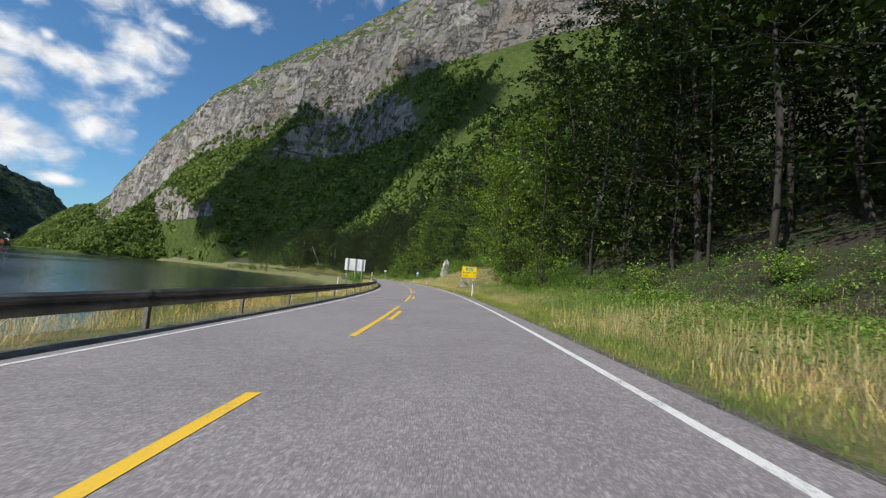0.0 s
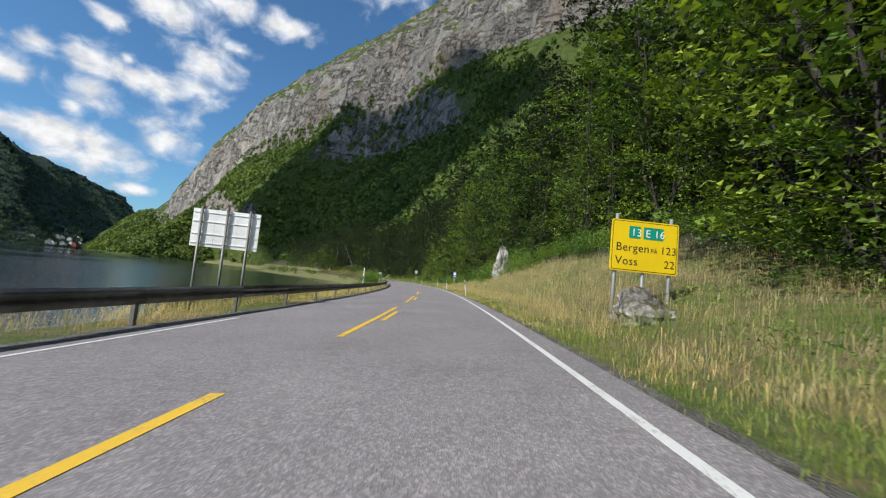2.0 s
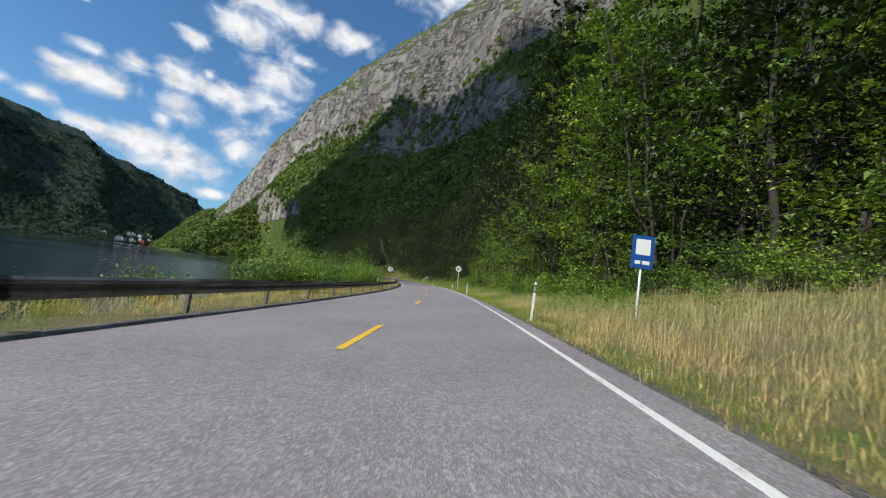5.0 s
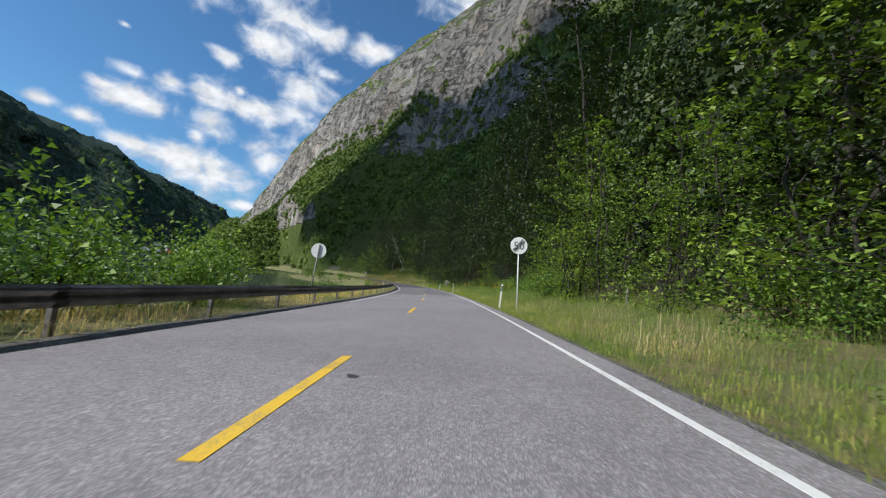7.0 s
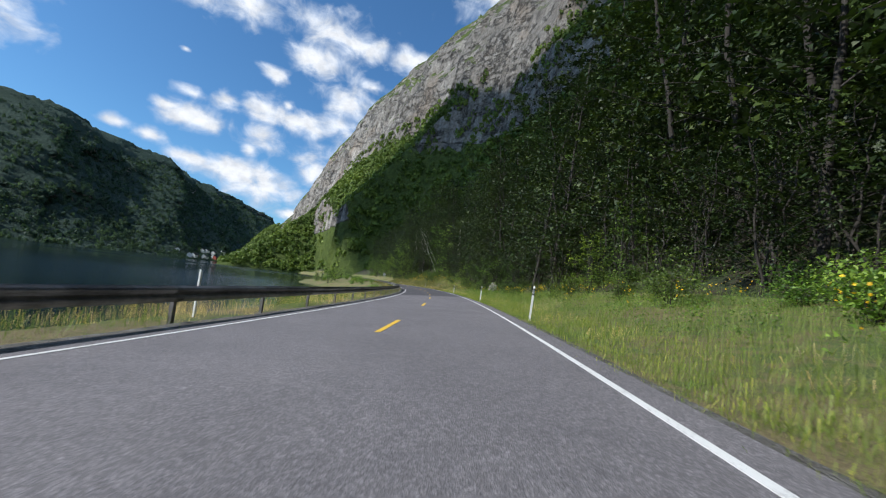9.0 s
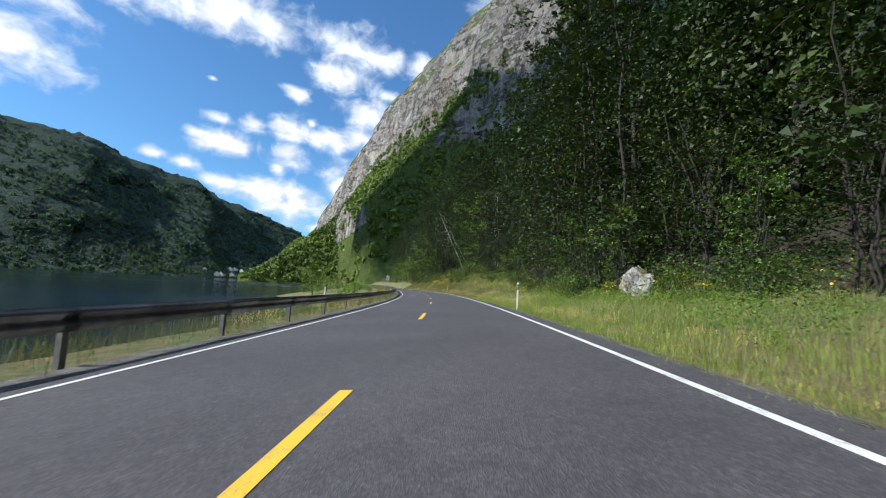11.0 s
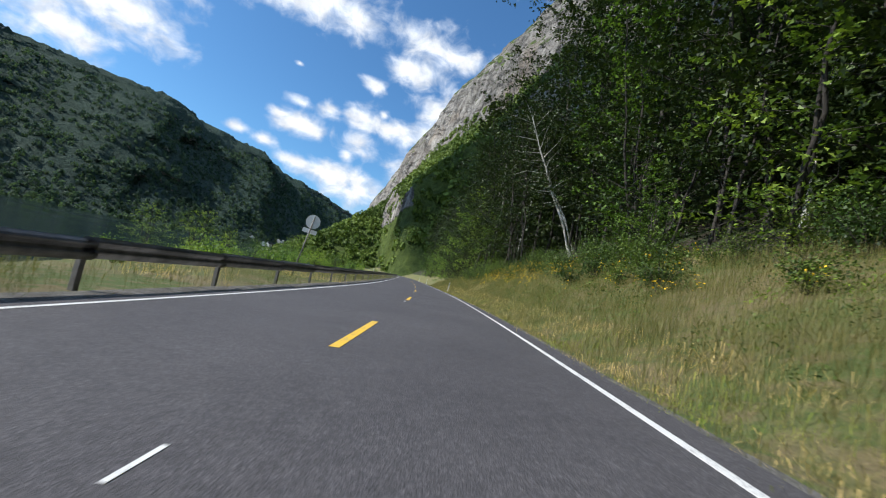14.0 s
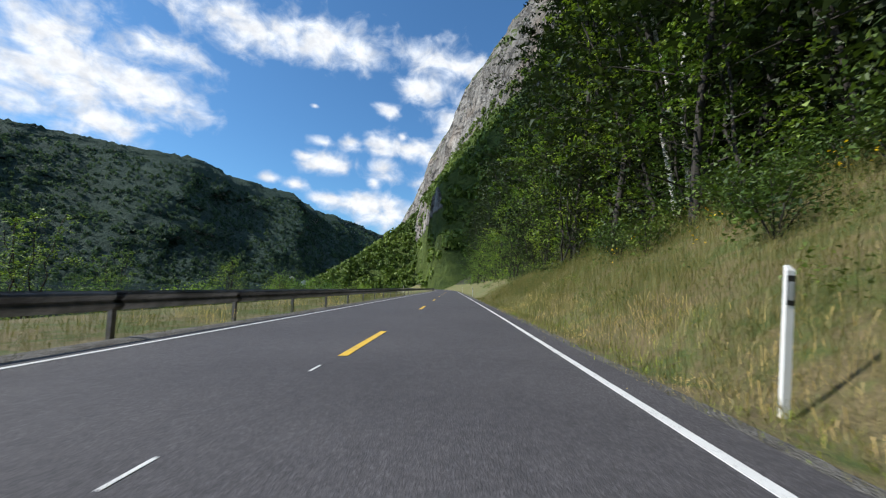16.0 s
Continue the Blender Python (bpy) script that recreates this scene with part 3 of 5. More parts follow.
streak_patch(264.0, 270.0, -4.8, -5.2, 2, ASPHALT_MID, "pale worn streak in the asphalt")
streak_patch(271.5, 275.2, -4.3, -3.95, 3, ASPHALT_MID, "pale worn streak in the asphalt")
streak_patch(276.2, 279.6, -4.6, -4.66, 4, ASPHALT_MID, "pale worn streak in the asphalt")
streak_patch(272.2, 273.6, -2.7, -2.85, 6, BLACK_TAR, "dark tar patch")
px, py = road_xy(134.4, -2.62)
ring = [(0.085 + 0.02 * math.sin(3 * a) + 0.012 * math.sin(7 * a), a) for a in np.linspace(0, 6.283, 16, endpoint=False)]
part("pothole", mesh_of("pothole", [(float(px) + r * math.cos(a), float(py) + 0.8 * r * math.sin(a), float(crown_z(134.4, -2.62)) + 0.004) for r, a in ring], [tuple(range(16))], BLACK_TAR), None, road, "small dark pothole")

# lake and the land under it
v = np.array([(-4200, -1500, -3.4), (600, -1500, -3.4), (600, 3600, -3.4), (-4200, 3600, -3.4)], float)
tagged(new("water", mesh_of("water", v, [(0, 1, 2, 3)], WATER)), "dark lake with faint ripples under the mountains", "lake", kind="structure")
ang = np.linspace(0, 2 * np.pi, 48, endpoint=False)
v = np.stack([4600 * np.cos(ang), 4600 * np.sin(ang) + 500, 0 * ang - 14], -1)
tagged(new("ground", mesh_of("ground", v, [tuple(range(48))], GROUND)), "low land that reaches the horizon", "ground", kind="structure")


# ---- mountains ----
def fbm(p, octaves=5):
    """Fractal noise at a list of points."""
    out = np.zeros(len(p))
    for i, q in enumerate(p):
        out[i] = noise.fractal(Vector(q), 1.0, 2.0, octaves)
    return out


def off_road(x, y):
    """Signed distance from the road, to its right, of points in the plan."""
    n = int((560 - S0) / DS)
    rx, ry, rh = _px[:n:8], _py[:n:8], _h[:n:8]
    out = np.zeros(len(x))
    for a in range(0, len(x), 4000):
        dx, dy = x[a:a + 4000, None] - rx, y[a:a + 4000, None] - ry
        i = (dx * dx + dy * dy).argmin(1)
        k = np.arange(len(i))
        side = np.sign(dx[k, i] * np.cos(rh[i]) + dy[k, i] * np.sin(rh[i]))
        out[a:a + 4000] = np.sqrt(dx[k, i] ** 2 + dy[k, i] ** 2) * side
    return out


CLIFF_U = [-800, -400, -240, -140, -65, 15, 60, 190, 260, 320, 370, 420, 490, 550, 600, 640, 690, 770, 930, 1100, 1600]
CLIFF_FOOT = [300, 300, 285, 265, 256, 243, 220, 217, 205, 180, 130, 78, 68, 66, 68, 80, 108, 104, 72, 34, 6]
CLIFF_TOP = [600, 540, 482, 456, 440, 427, 423, 406, 390, 378, 364, 345, 316, 280, 246, 205, 136, 118, 82, 44, 12]


def mountain(name, start, way, us, vs, profile, rough, mat):
    """A mountainside swept along a line: profile(u, v) gives the distance back from the line and the height."""
    U, V = np.meshgrid(us, vs, indexing="ij")
    back, z = profile(U, V)
    wx, wy = way
    bx, by = -wy, wx                    # away from the viewer's side
    if bx * 0 + by < 0:
        bx, by = -bx, -by
    p = np.stack([start[0] + wx * U + bx * back, start[1] + wy * U + by * back, z], -1).reshape(-1, 3)
    amount = rough(U, V).ravel()
    n1 = fbm(p * (0.010, 0.010, 0.005), 5)
    n2 = fbm(p * (0.034, 0.034, 0.022) + 40, 5)
    push = (n1 * 13 + n2 * 6) * amount
    p[:, 0] += bx * push
    p[:, 1] += by * push
    p[:, 2] += (n2 * 5 + n1 * 8) * amount * 0.8
    d = off_road(p[:, 0], p[:, 1])
    p[:, 2] = np.minimum(p[:, 2], np.where(d > 0, 0.8 * d - 12 + 0.85 * np.clip(d - 70, 0, 900) + 4.0 * np.clip(d - 150, 0, 900), np.maximum(-9, -0.6 * d - 140)))
    k = len(vs)
    i = (np.arange(len(us) - 1)[:, None] * k + np.arange(k - 1)[None]).ravel()
    return p.reshape(len(us), k, 3), new(name, mesh_of(name, p, np.stack([i, i + k, i + k + 1, i + 1], -1), mat, True))


def cliff_profile(U, V):
    foot, top = np.interp(U, CLIFF_U, CLIFF_FOOT), np.interp(U, CLIFF_U, CLIFF_TOP)
    back, z = np.zeros_like(U), np.zeros_like(U)
    run = foot * 1.0 + 10
    a = np.clip(V, 0, 1)                                   # woods at the foot
    back += -run * (1 - a) - 72
    z += -9 + (foot + 9) * (0.42 * a + 0.58 * a * a)
    ledge = np.exp(-((U + 240) / 48) ** 2) * np.interp(a, [0, 0.3, 0.58, 0.86, 1], [0, 0.7, 1, 0, 0])
    back += 38 * ledge                                     # a second, lower band of rock
    b = np.clip(V - 1, 0, 1)                               # the bare face
    back += 50 * b + 26 * b ** 3
    z += (top - foot) * np.sin(b * 1.45) / math.sin(1.45)
    c = np.clip(V - 2, 0, 1)                               # the top, falling back
    back += 420 * c
    z += 60 * c * 0.4 - 120 * c * c
    return back, z


us = np.concatenate([np.arange(-800, -330, 40), np.arange(-330, 900, 6.5), np.arange(900, 1600, 25)])
vs = np.concatenate([np.linspace(0, 1, 30, endpoint=False), np.linspace(1, 2, 40, endpoint=False), np.linspace(2, 3, 8)])
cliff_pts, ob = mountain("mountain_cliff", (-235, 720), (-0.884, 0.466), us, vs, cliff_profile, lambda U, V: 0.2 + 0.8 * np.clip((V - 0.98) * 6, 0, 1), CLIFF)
tagged(ob, "grey rock face above steep green woods across the lake", "mountain", kind="structure")

# shore and crest of the mountain beyond the lake: plan of the shore, plan and height of the crest
FAR_SHORE = [(-700, -1300), (-700, -500), (-710, -200), (-720, 0), (-735, 150), (-760, 300), (-800, 550), (-901, 790), (-1060, 1020), (-1200, 1240), (-1350, 1480), (-1500, 1750)]
FAR_CREST = [(-1500, -1300, 520), (-1490, -500, 420), (-1480, -200, 400), (-1480, 0, 392), (-1490, 150, 376), (-1500, 330, 362), (-1540, 700, 378), (-1715, 1131, 365), (-1850, 1350, 358), (-2000, 1720, 346), (-2050, 2050, 285), (-2060, 2220, 150)]
FAR_T = np.arange(len(FAR_SHORE))
fus = np.arange(0.5, 10.99, 0.026)
fvs = np.concatenate([np.linspace(0, 1, 120, endpoint=False), np.linspace(1, 2, 8)])


def far_mountain():
    U, V = np.meshgrid(fus, fvs, indexing="ij")
    sx, sy = (np.interp(U, FAR_T, [q[i] for q in FAR_SHORE]) for i in (0, 1))
    cx, cy, cz = (np.interp(U, FAR_T, [q[i] for q in FAR_CREST]) for i in (0, 1, 2))
    a, c = np.clip(V, 0, 1), np.clip(V - 1, 0, 1)
    x, y = sx + (cx - sx) * (a + c), sy + (cy - sy) * (a + c)
    z = -8 + (cz + 8) * (0.10 * a + 1.25 * a ** 1.5 - 0.35 * a ** 3) - 160 * c * c
    p = np.stack([x, y, z], -1).reshape(-1, 3)
    amt = np.clip(V * 4, 0, 1).ravel()
    n1, n2 = fbm(p * 0.0045 + 11, 5), fbm(p * (0.02, 0.02, 0.012), 4)
    gully = np.abs(fbm(np.stack([U.ravel() * 1.6, U.ravel() * 0 + 3.3, V.ravel() * 0.8], -1), 4))
    push = (n1 * 60 + n2 * 14 - gully * 80) * amt
    p[:, 0] -= 0.93 * push
    p[:, 1] -= 0.36 * push
    p[:, 2] += (n1 * 26 + n2 * 7) * amt * (1 - 0.5 * (V.ravel() > 0.85)) + RNG.normal(0, 2.6, len(p)) * np.clip(amt, 0.3, 1)      # crowns
    k = len(fvs)
    i = (np.arange(len(fus) - 1)[:, None] * k + np.arange(k - 1)[None]).ravel()
    return p.reshape(len(fus), k, 3), new("mountain_far_side", mesh_of("mountain_far_side", p, np.stack([i, i + 1, i + k + 1, i + k], -1), FAR_HAZED, True))


far_pts, ob = far_mountain()
tagged(ob, "wooded mountainside beyond the lake, shade and haze in its colour", "mountain", kind="structure")

# a cumulus over the near end of the lake, out of view, placed and sized so that its shadow lies on the woods under the
# cliff
def cumulus(x, y, z, a, b, h, seed):
    r = np.random.default_rng(seed)
    bm = bmesh.new()
    for k in range(46):
        u, w = math.sqrt(r.uniform(0, 1)) * 0.86, r.uniform(0, 6.283)
        size = (0.40 - 0.24 * u) * r.uniform(0.75, 1.2)
        at = Matrix.Translation((x + a * u * math.cos(w), y + b * u * math.sin(w), z + h * (0.25 + 0.5 * (1 - u) * r.uniform(0.3, 1.0))))
        lobe = bmesh.ops.create_icosphere(bm, subdivisions=3, radius=1.0, matrix=at @ Matrix.Diagonal((a * size, b * size * 1.15, h * 0.45, 1)))
        for v in lobe["verts"]:
            v.co += (v.co - at.translation) * 0.22 * noise.fractal(v.co * 0.02, 1.0, 2.0, 4)
            v.co.z = max(v.co.z, z)
    me = bpy.data.meshes.new("cloud")
    bm.to_mesh(me)
    bm.free()
    me.materials.append(mat_plain("cloud_white", (0.85, 0.85, 0.86), 1.0, 0, 0.02, 0.03, 0.0))
    return tagged(new("cloud", me), "white heaped summer cloud out of view, added to shade the slope", "cloud", kind="structure")


cumulus(-1290, -700, 1500, 262, 190, 150, 9)

# a last low ridge that closes the valley
v, f = [], []
for i in range(40):
    a = radians(20 + i * 1.6)
    r = 3600
    h = 120 + 40 * math.sin(i * 0.5) + 25 * math.sin(i * 1.7)
    v += [(-math.sin(a) * r, math.cos(a) * r, -20), (-math.sin(a) * (r + 500), math.cos(a) * (r + 500), h)]
    if i:
        f.append((2 * i - 2, 2 * i, 2 * i + 1, 2 * i - 1))
tagged(new("backdrop", mesh_of("backdrop", v, f, FAR_HAZED, True)), "low wooded ridge closing the valley, haze in its colour", "ridge", kind="structure")


# ---- woods far off ----
def crown_mesh(seed, sprays=38):
    """Ragged crown of a far tree, about 1 m in radius: three-cornered sprays of leaves round a rough egg."""
    r = np.random.default_rng(seed)
    n = r.normal(0, 1, (sprays, 3)) + (0, 0, 0.35)
    n /= np.linalg.norm(n, axis=1)[:, None]
    at = n * r.uniform(0.6, 1.05, (sprays, 1)) * (1, 1, 1.25) * (1 + 0.22 * np.sin(3 * n[:, :1] + 2 * n[:, 1:2] + seed))
    face = n + r.normal(0, 0.45, (sprays, 3))
    face /= np.linalg.norm(face, axis=1)[:, None]
    a = np.cross(face, r.normal(0, 1, (sprays, 3)))
    a /= np.linalg.norm(a, axis=1)[:, None]
    b = np.cross(face, a)
    k = r.uniform(0.30, 0.62, (sprays, 1))
    v = np.stack([at + a * k, at - a * k * 0.5 + b * k * 0.85, at - a * k * 0.5 - b * k * 0.85], 1).reshape(-1, 3)
    return v, np.arange(len(v)).reshape(-1, 3)


def woods(name, spots, sizes, label, mat):
    """Many far crowns in one mesh."""
    kinds = [crown_mesh(k) for k in range(8)]
    V, F, o = [], [], 0
    for i, (p, r) in enumerate(zip(spots, sizes)):
        v, f = kinds[i % 8]
        a = RNG.uniform(0, 6.28)
        c, s = math.cos(a), math.sin(a)
        q = np.stack([v[:, 0] * c - v[:, 1] * s, v[:, 0] * s + v[:, 1] * c, v[:, 2] * RNG.uniform(0.9, 1.4)], -1) * r
        V.append(q + p + (0, 0, r * 0.5))
        F.append(f + o)
        o += len(v)
    ob = new(name, mesh_of(name, np.concatenate(V), np.concatenate(F), mat))
    return tagged(ob, label, "woods", kind="stuff")


def scatter_on(pts, i0, i1, j0, j1, count):
    out = []
    for _ in range(count):
        i, j = RNG.uniform(i0, i1), RNG.uniform(j0, j1)
        a, b = int(i), int(j)
        u, w = i - a, j - b
        q = pts[a, b] * (1 - u) * (1 - w) + pts[a + 1, b] * u * (1 - w) + pts[a, b + 1] * (1 - u) * w + pts[a + 1, b + 1] * u * w
        out.append(q)
    return np.array(out)


near_u = np.searchsorted(us, -200)
spots = np.concatenate([scatter_on(cliff_pts, near_u - 19, near_u + 168, 0.5, 30, 7000), scatter_on(cliff_pts, near_u, near_u + 165, 69, 72, 380), scatter_on(cliff_pts, near_u, near_u + 165, 30, 34, 260)])
spots = spots[np.abs(off_road(spots[:, 0], spots[:, 1])) > 42]
along = (spots[:, 0] + 235) * -0.884 + (spots[:, 1] - 720) * 0.466
bare = (spots[:, 2] < -1.5) | (((along + 240) / 50) ** 2 + ((spots[:, 2] - 190) / 34) ** 2 < 1 + 0.5 * lumps(along, spots[:, 2], 20, 4))
spots, along = spots[~bare], along[~bare]
woods("far_woods", spots, RNG.uniform(2.4, 4.2, len(spots)), "dense green broadleaf woods on the slope under the cliff", WOODS)
spots = scatter_on(far_pts, np.searchsorted(fus, 4.5), len(fus) - 20, 0.5, 100, 8600)
woods("far_woods", spots, RNG.uniform(2.6, 4.4, len(spots)), "woods on the mountainside beyond the lake, shade and haze in their colour", WOODS_HAZED)

s = RNG.uniform(90, 640, 2700)
d = RNG.uniform(18, 190, 2700)
m = (s > 400) | (s > 330) & (d > 42) | (d > 42) & (d < 130)
s, d = s[m], d[m]
x, y = road_xy(s, d)
z = np.maximum(ground_z(s, np.minimum(d, 135)) + 0.72 * np.clip(d - 135, 0, 99), 0.8 * d - 12 + 0.85 * np.clip(d - 70, 0, 900))
woods("hill_woods", np.stack([x, y, z + 0.5], -1), RNG.uniform(2.0, 3.8, m.sum()), "green broadleaf woods on the hillside above the road", WOODS)

# ---- guard rail along the lake ----
def rail_profile():
    """Outline of a W-shaped steel beam: distance towards the road, height."""
    return [(0.00, 0.425), (0.015, 0.44), (0.06, 0.475), (0.082, 0.515), (0.075, 0.545), (0.03, 0.575), (0.012, 0.60), (0.03, 0.625),
            (0.075, 0.655), (0.082, 0.685), (0.06, 0.715), (0.015, 0.745), (0.00, 0.758)]


def beam_mesh():
    bm = bmesh.new()
    rows = []
    for y in (-2.09, -0.7, 0.7, 2.09):
        grow = 0.004 if y > 1 else 0.0
        rows.append([bm.verts.new((x + grow, y, z)) for x, z in rail_profile()])
    for a, b in zip(rows, rows[1:]):
        for i in range(len(a) - 1):
            bm.faces.new((a[i], a[i + 1], b[i + 1], b[i]))
    bmesh.ops.solidify(bm, geom=bm.faces[:], thickness=0.004)
    for y in (-1.9, 1.9):                                 # splice bolts
        for z in (0.53, 0.67):
            bmesh.ops.create_cone(bm, cap_ends=True, segments=6, radius1=0.016, radius2=0.012, depth=0.02, matrix=Matrix.Translation((0.084, y, z)) @ Matrix.Rotation(math.pi / 2, 4, "Y"))
    me = bpy.data.meshes.new("beam")
    bm.to_mesh(me)
    bm.free()
    me.materials.append(STEEL)
    return me


def post_mesh():
    """Sigma-shaped steel post."""
    bm = bmesh.new()
    outline = [(-0.09, -0.05), (-0.01, -0.05), (-0.01, 0.05), (-0.09, 0.05), (-0.09, 0.043), (-0.017, 0.043), (-0.017, -0.043), (-0.09, -0.043)]
    lo, hi = [bm.verts.new((x, y, -0.4)) for x, y in outline], [bm.verts.new((x, y, 0.70)) for x, y in outline]
    for i in range(8):
        j = (i + 1) % 8
        bm.faces.new((lo[i], lo[j], hi[j], hi[i]))
    bm.faces.new(hi)
    me = bpy.data.meshes.new("post")
    bm.to_mesh(me)
    bm.free()
    me.materials.append(DARK_STEEL)
    return me


rail = tagged(new("guard_rail"), "weathered steel guard rail on posts beside the lake", "guard rail")
BEAM, POST = beam_mesh(), post_mesh()
for k in range(-9, 128):
    s = 4.0 * k + 2.2
    lift = float(np.interp(s, [0, 160, 215, 400], [-0.05, -0.04, 0.02, 0.01]))
    part("beam", BEAM, None, rail, m=at_road(s, -7.3, lift))
    part("post", POST, None, rail, m=at_road(s - 2.0, -7.3, lift - 0.06))


# ---- marker posts ----
def marker_post():
    top = tagged(new("marker_post"), "slim white roadside marker post with a dark reflector band", "marker post", "marker posts along the road")
    bm = bmesh.new()
    ring = [(-0.038, -0.025), (0.038, -0.025), (0.026, 0.025), (-0.026, 0.025)]
    lo = [bm.verts.new((x, y, -0.3)) for x, y in ring]
    hi = [bm.verts.new((x, y, 1.02 + (0.05 if y > 0 else 0))) for x, y in ring]
    for i in range(4):
        bm.faces.new((lo[i], lo[(i + 1) % 4], hi[(i + 1) % 4], hi[i]))
    bm.faces.new(hi)
    bmesh.ops.bevel(bm, geom=bm.edges[:], offset=0.006, segments=1, affect="EDGES")
    part("shaft", bm, POST_WHITE, top)
    bm = bmesh.new()
    box(bm, -0.033, 0.033, -0.031, -0.0275, 0.74, 0.98, 0.002)
    band = part("band", bm, BLACK, top, "black band")
    bm = bmesh.new()
    box(bm, -0.022, 0.022, -0.036, -0.0315, 0.78, 0.93, 0.003)
    part("reflector", bm, REFLECTOR, band, "small grey reflector")
    return top


first = marker_post()
first.matrix_basis = at_road(27.8, 0.95, None, 2) @ pose(0, 0, 0.1)
for s, d in ((69.2, 0.9), (89.5, 0.9), (104, 0.9), (131.0, 0.75), (150.6, 0.85), (186.5, 1.0), (206, 1.0), (233.3, 0.85), (284.0, 1.1), (332.6, 1.1), (382, 1.0), (430, 1.0)):
    lean = {69.2: -9.0, 186.5: 3.0, 284.0: 8.0, 332.6: 5.0}.get(s, RNG.uniform(-2, 2))
    copy_thing(first, at_road(s, d) @ pose(0, 0, 0.13, 0, lean, 0))
for s, d in ((29.0, -8.1), (94.5, -8.0), (133.0, -8.0), (182.0, -8.0), (234.5, -8.0), (279.0, -8.0), (333.5, -8.2), (384, -8.0)):
    copy_thing(first, at_road(s, d, 0.02, 180))


# ---- signs ----
def lettering(body, size, mat, at, parent, name="lettering", align="LEFT"):
    """Raised lettering on the face of a sign that looks towards -y."""
    c = bpy.data.curves.new(name, "FONT")
    c.body, c.size, c.extrude, c.align_x = body, size, 0.001, align
    c.resolution_u = 3
    c.space_character = 1.05
    ob = new(name, c)
    me = bpy.data.meshes.new_from_object(ob.evaluated_get(bpy.context.evaluated_depsgraph_get()))
    bpy.data.objects.remove(ob)
    me.materials.append(mat)
    ob = new(name, me)
    ob.parent = parent
    ob.matrix_basis = pose(at[0], at[1], at[2], 90, 0, 0)
    return ob


def plate(x0, x1, z0, z1, y, thick, r=0.05):
    """Upright board with rounded corners, its face at y."""
    bm = bmesh.new()
    pts = []
    for cx, cz, a0 in ((x1 - r, z1 - r, 0), (x0 + r, z1 - r, 90), (x0 + r, z0 + r, 180), (x1 - r, z0 + r, 270)):
        for k in range(5):
            a = radians(a0 + k * 22.5)
            pts.append((cx + r * math.cos(a), cz + r * math.sin(a)))
    f, b = [bm.verts.new((x, y, z)) for x, z in pts], [bm.verts.new((x, y + thick, z)) for x, z in pts]
    bm.faces.new(f)
    bm.faces.new(b[::-1])
    n = len(pts)
    for i in range(n):
        bm.faces.new((f[i], b[i], b[(i + 1) % n], f[(i + 1) % n]))
    bmesh.ops.recalc_face_normals(bm, faces=bm.faces[:])
    return bm


def disc(r, y, thick, z, x=0.0, seg=40):
    bm = bmesh.new()
    bmesh.ops.create_cone(bm, cap_ends=True, segments=seg, radius1=r, radius2=r, depth=thick, matrix=Matrix.Translation((x, y + thick / 2, z)) @ Matrix.Rotation(math.pi / 2, 4, "X"))
    return bm


def sign_distances():
    t = tagged(new("direction_sign"), "yellow distance board with black lettering on three steel posts", "road sign")
    board = part("board", plate(-0.86, 0.86, 1.30, 2.58, 0.0, 0.03, 0.06), SIGN_YELLOW, t)
    for x in (-0.70, 0.02, 0.70):
        bm = bmesh.new()
        tube(bm, 0.042, -0.9, 2.72 if abs(x) > 0.1 else 1.6, 12, x, 0.075)
        part("post", bm, POST_STEEL, t, "galvanised steel post", smooth=True)
    rim = plate(-0.83, 0.83, 1.33, 2.55, -0.003, 0.002, 0.05)
    part("border", rim, BLACK, board, "thin black border")
    part("face", plate(-0.815, 0.815, 1.345, 2.535, -0.006, 0.003, 0.045), SIGN_YELLOW, board)
    part("route_shield", plate(-0.42, -0.13, 2.13, 2.43, -0.010, 0.004, 0.02), SIGN_GREEN, board, "green route panel")
    part("route_shield", plate(-0.05, 0.46, 2.13, 2.43, -0.010, 0.004, 0.02), SIGN_GREEN, board, "green route panel")
    lettering("13", 0.27, SIGN_WHITE, (-0.37, -0.0125, 2.185), board)
    lettering("E 16", 0.27, SIGN_WHITE, (0.0, -0.0125, 2.185), board)
    lettering("Bergen", 0.29, BLACK, (-0.74, -0.008, 1.80), board)
    lettering("PÅ", 0.15, BLACK, (0.15, -0.008, 1.80), board)
    lettering("123", 0.27, BLACK, (0.40, -0.008, 1.80), board)
    lettering("Voss", 0.29, BLACK, (-0.74, -0.008, 1.46), board)
    lettering("22", 0.27, BLACK, (0.51, -0.008, 1.46), board)
    return t


sign_distances().matrix_basis = at_road(46.4, 3.4, None, 4) @ pose(0, 0, -0.35)


def sign_end_of_limit():
    t = tagged(new("speed_sign"), "round white end-of-limit sign with grey figures on a steel post", "road sign")
    face = part("disc", disc(0.40, 0.0, 0.02, 2.98), SIGN_WHITE, t)
    bm = bmesh.new()
    tube(bm, 0.03, -0.5, 3.2, 12, 0, 0.05)
    part("post", bm, SIGN_BACK, t, smooth=True)
    lettering("50", 0.52, SIGN_GREY, (0.0, -0.004, 2.80), face, "figures", "CENTER")
    for k in (-2, -1, 0, 1, 2):
        bm = bmesh.new()
        half = math.sqrt(0.355 ** 2 - (0.042 * k) ** 2)
        box(bm, -half, half, -0.009, -0.005, 0.042 * k - 0.007, 0.042 * k + 0.007)
        part("stripe", bm, BLACK, face, "thin black slanting stripe", m=Matrix.Translation((0, 0, 2.98)) @ Matrix.Rotation(radians(-48), 4, "Y"))
    return t


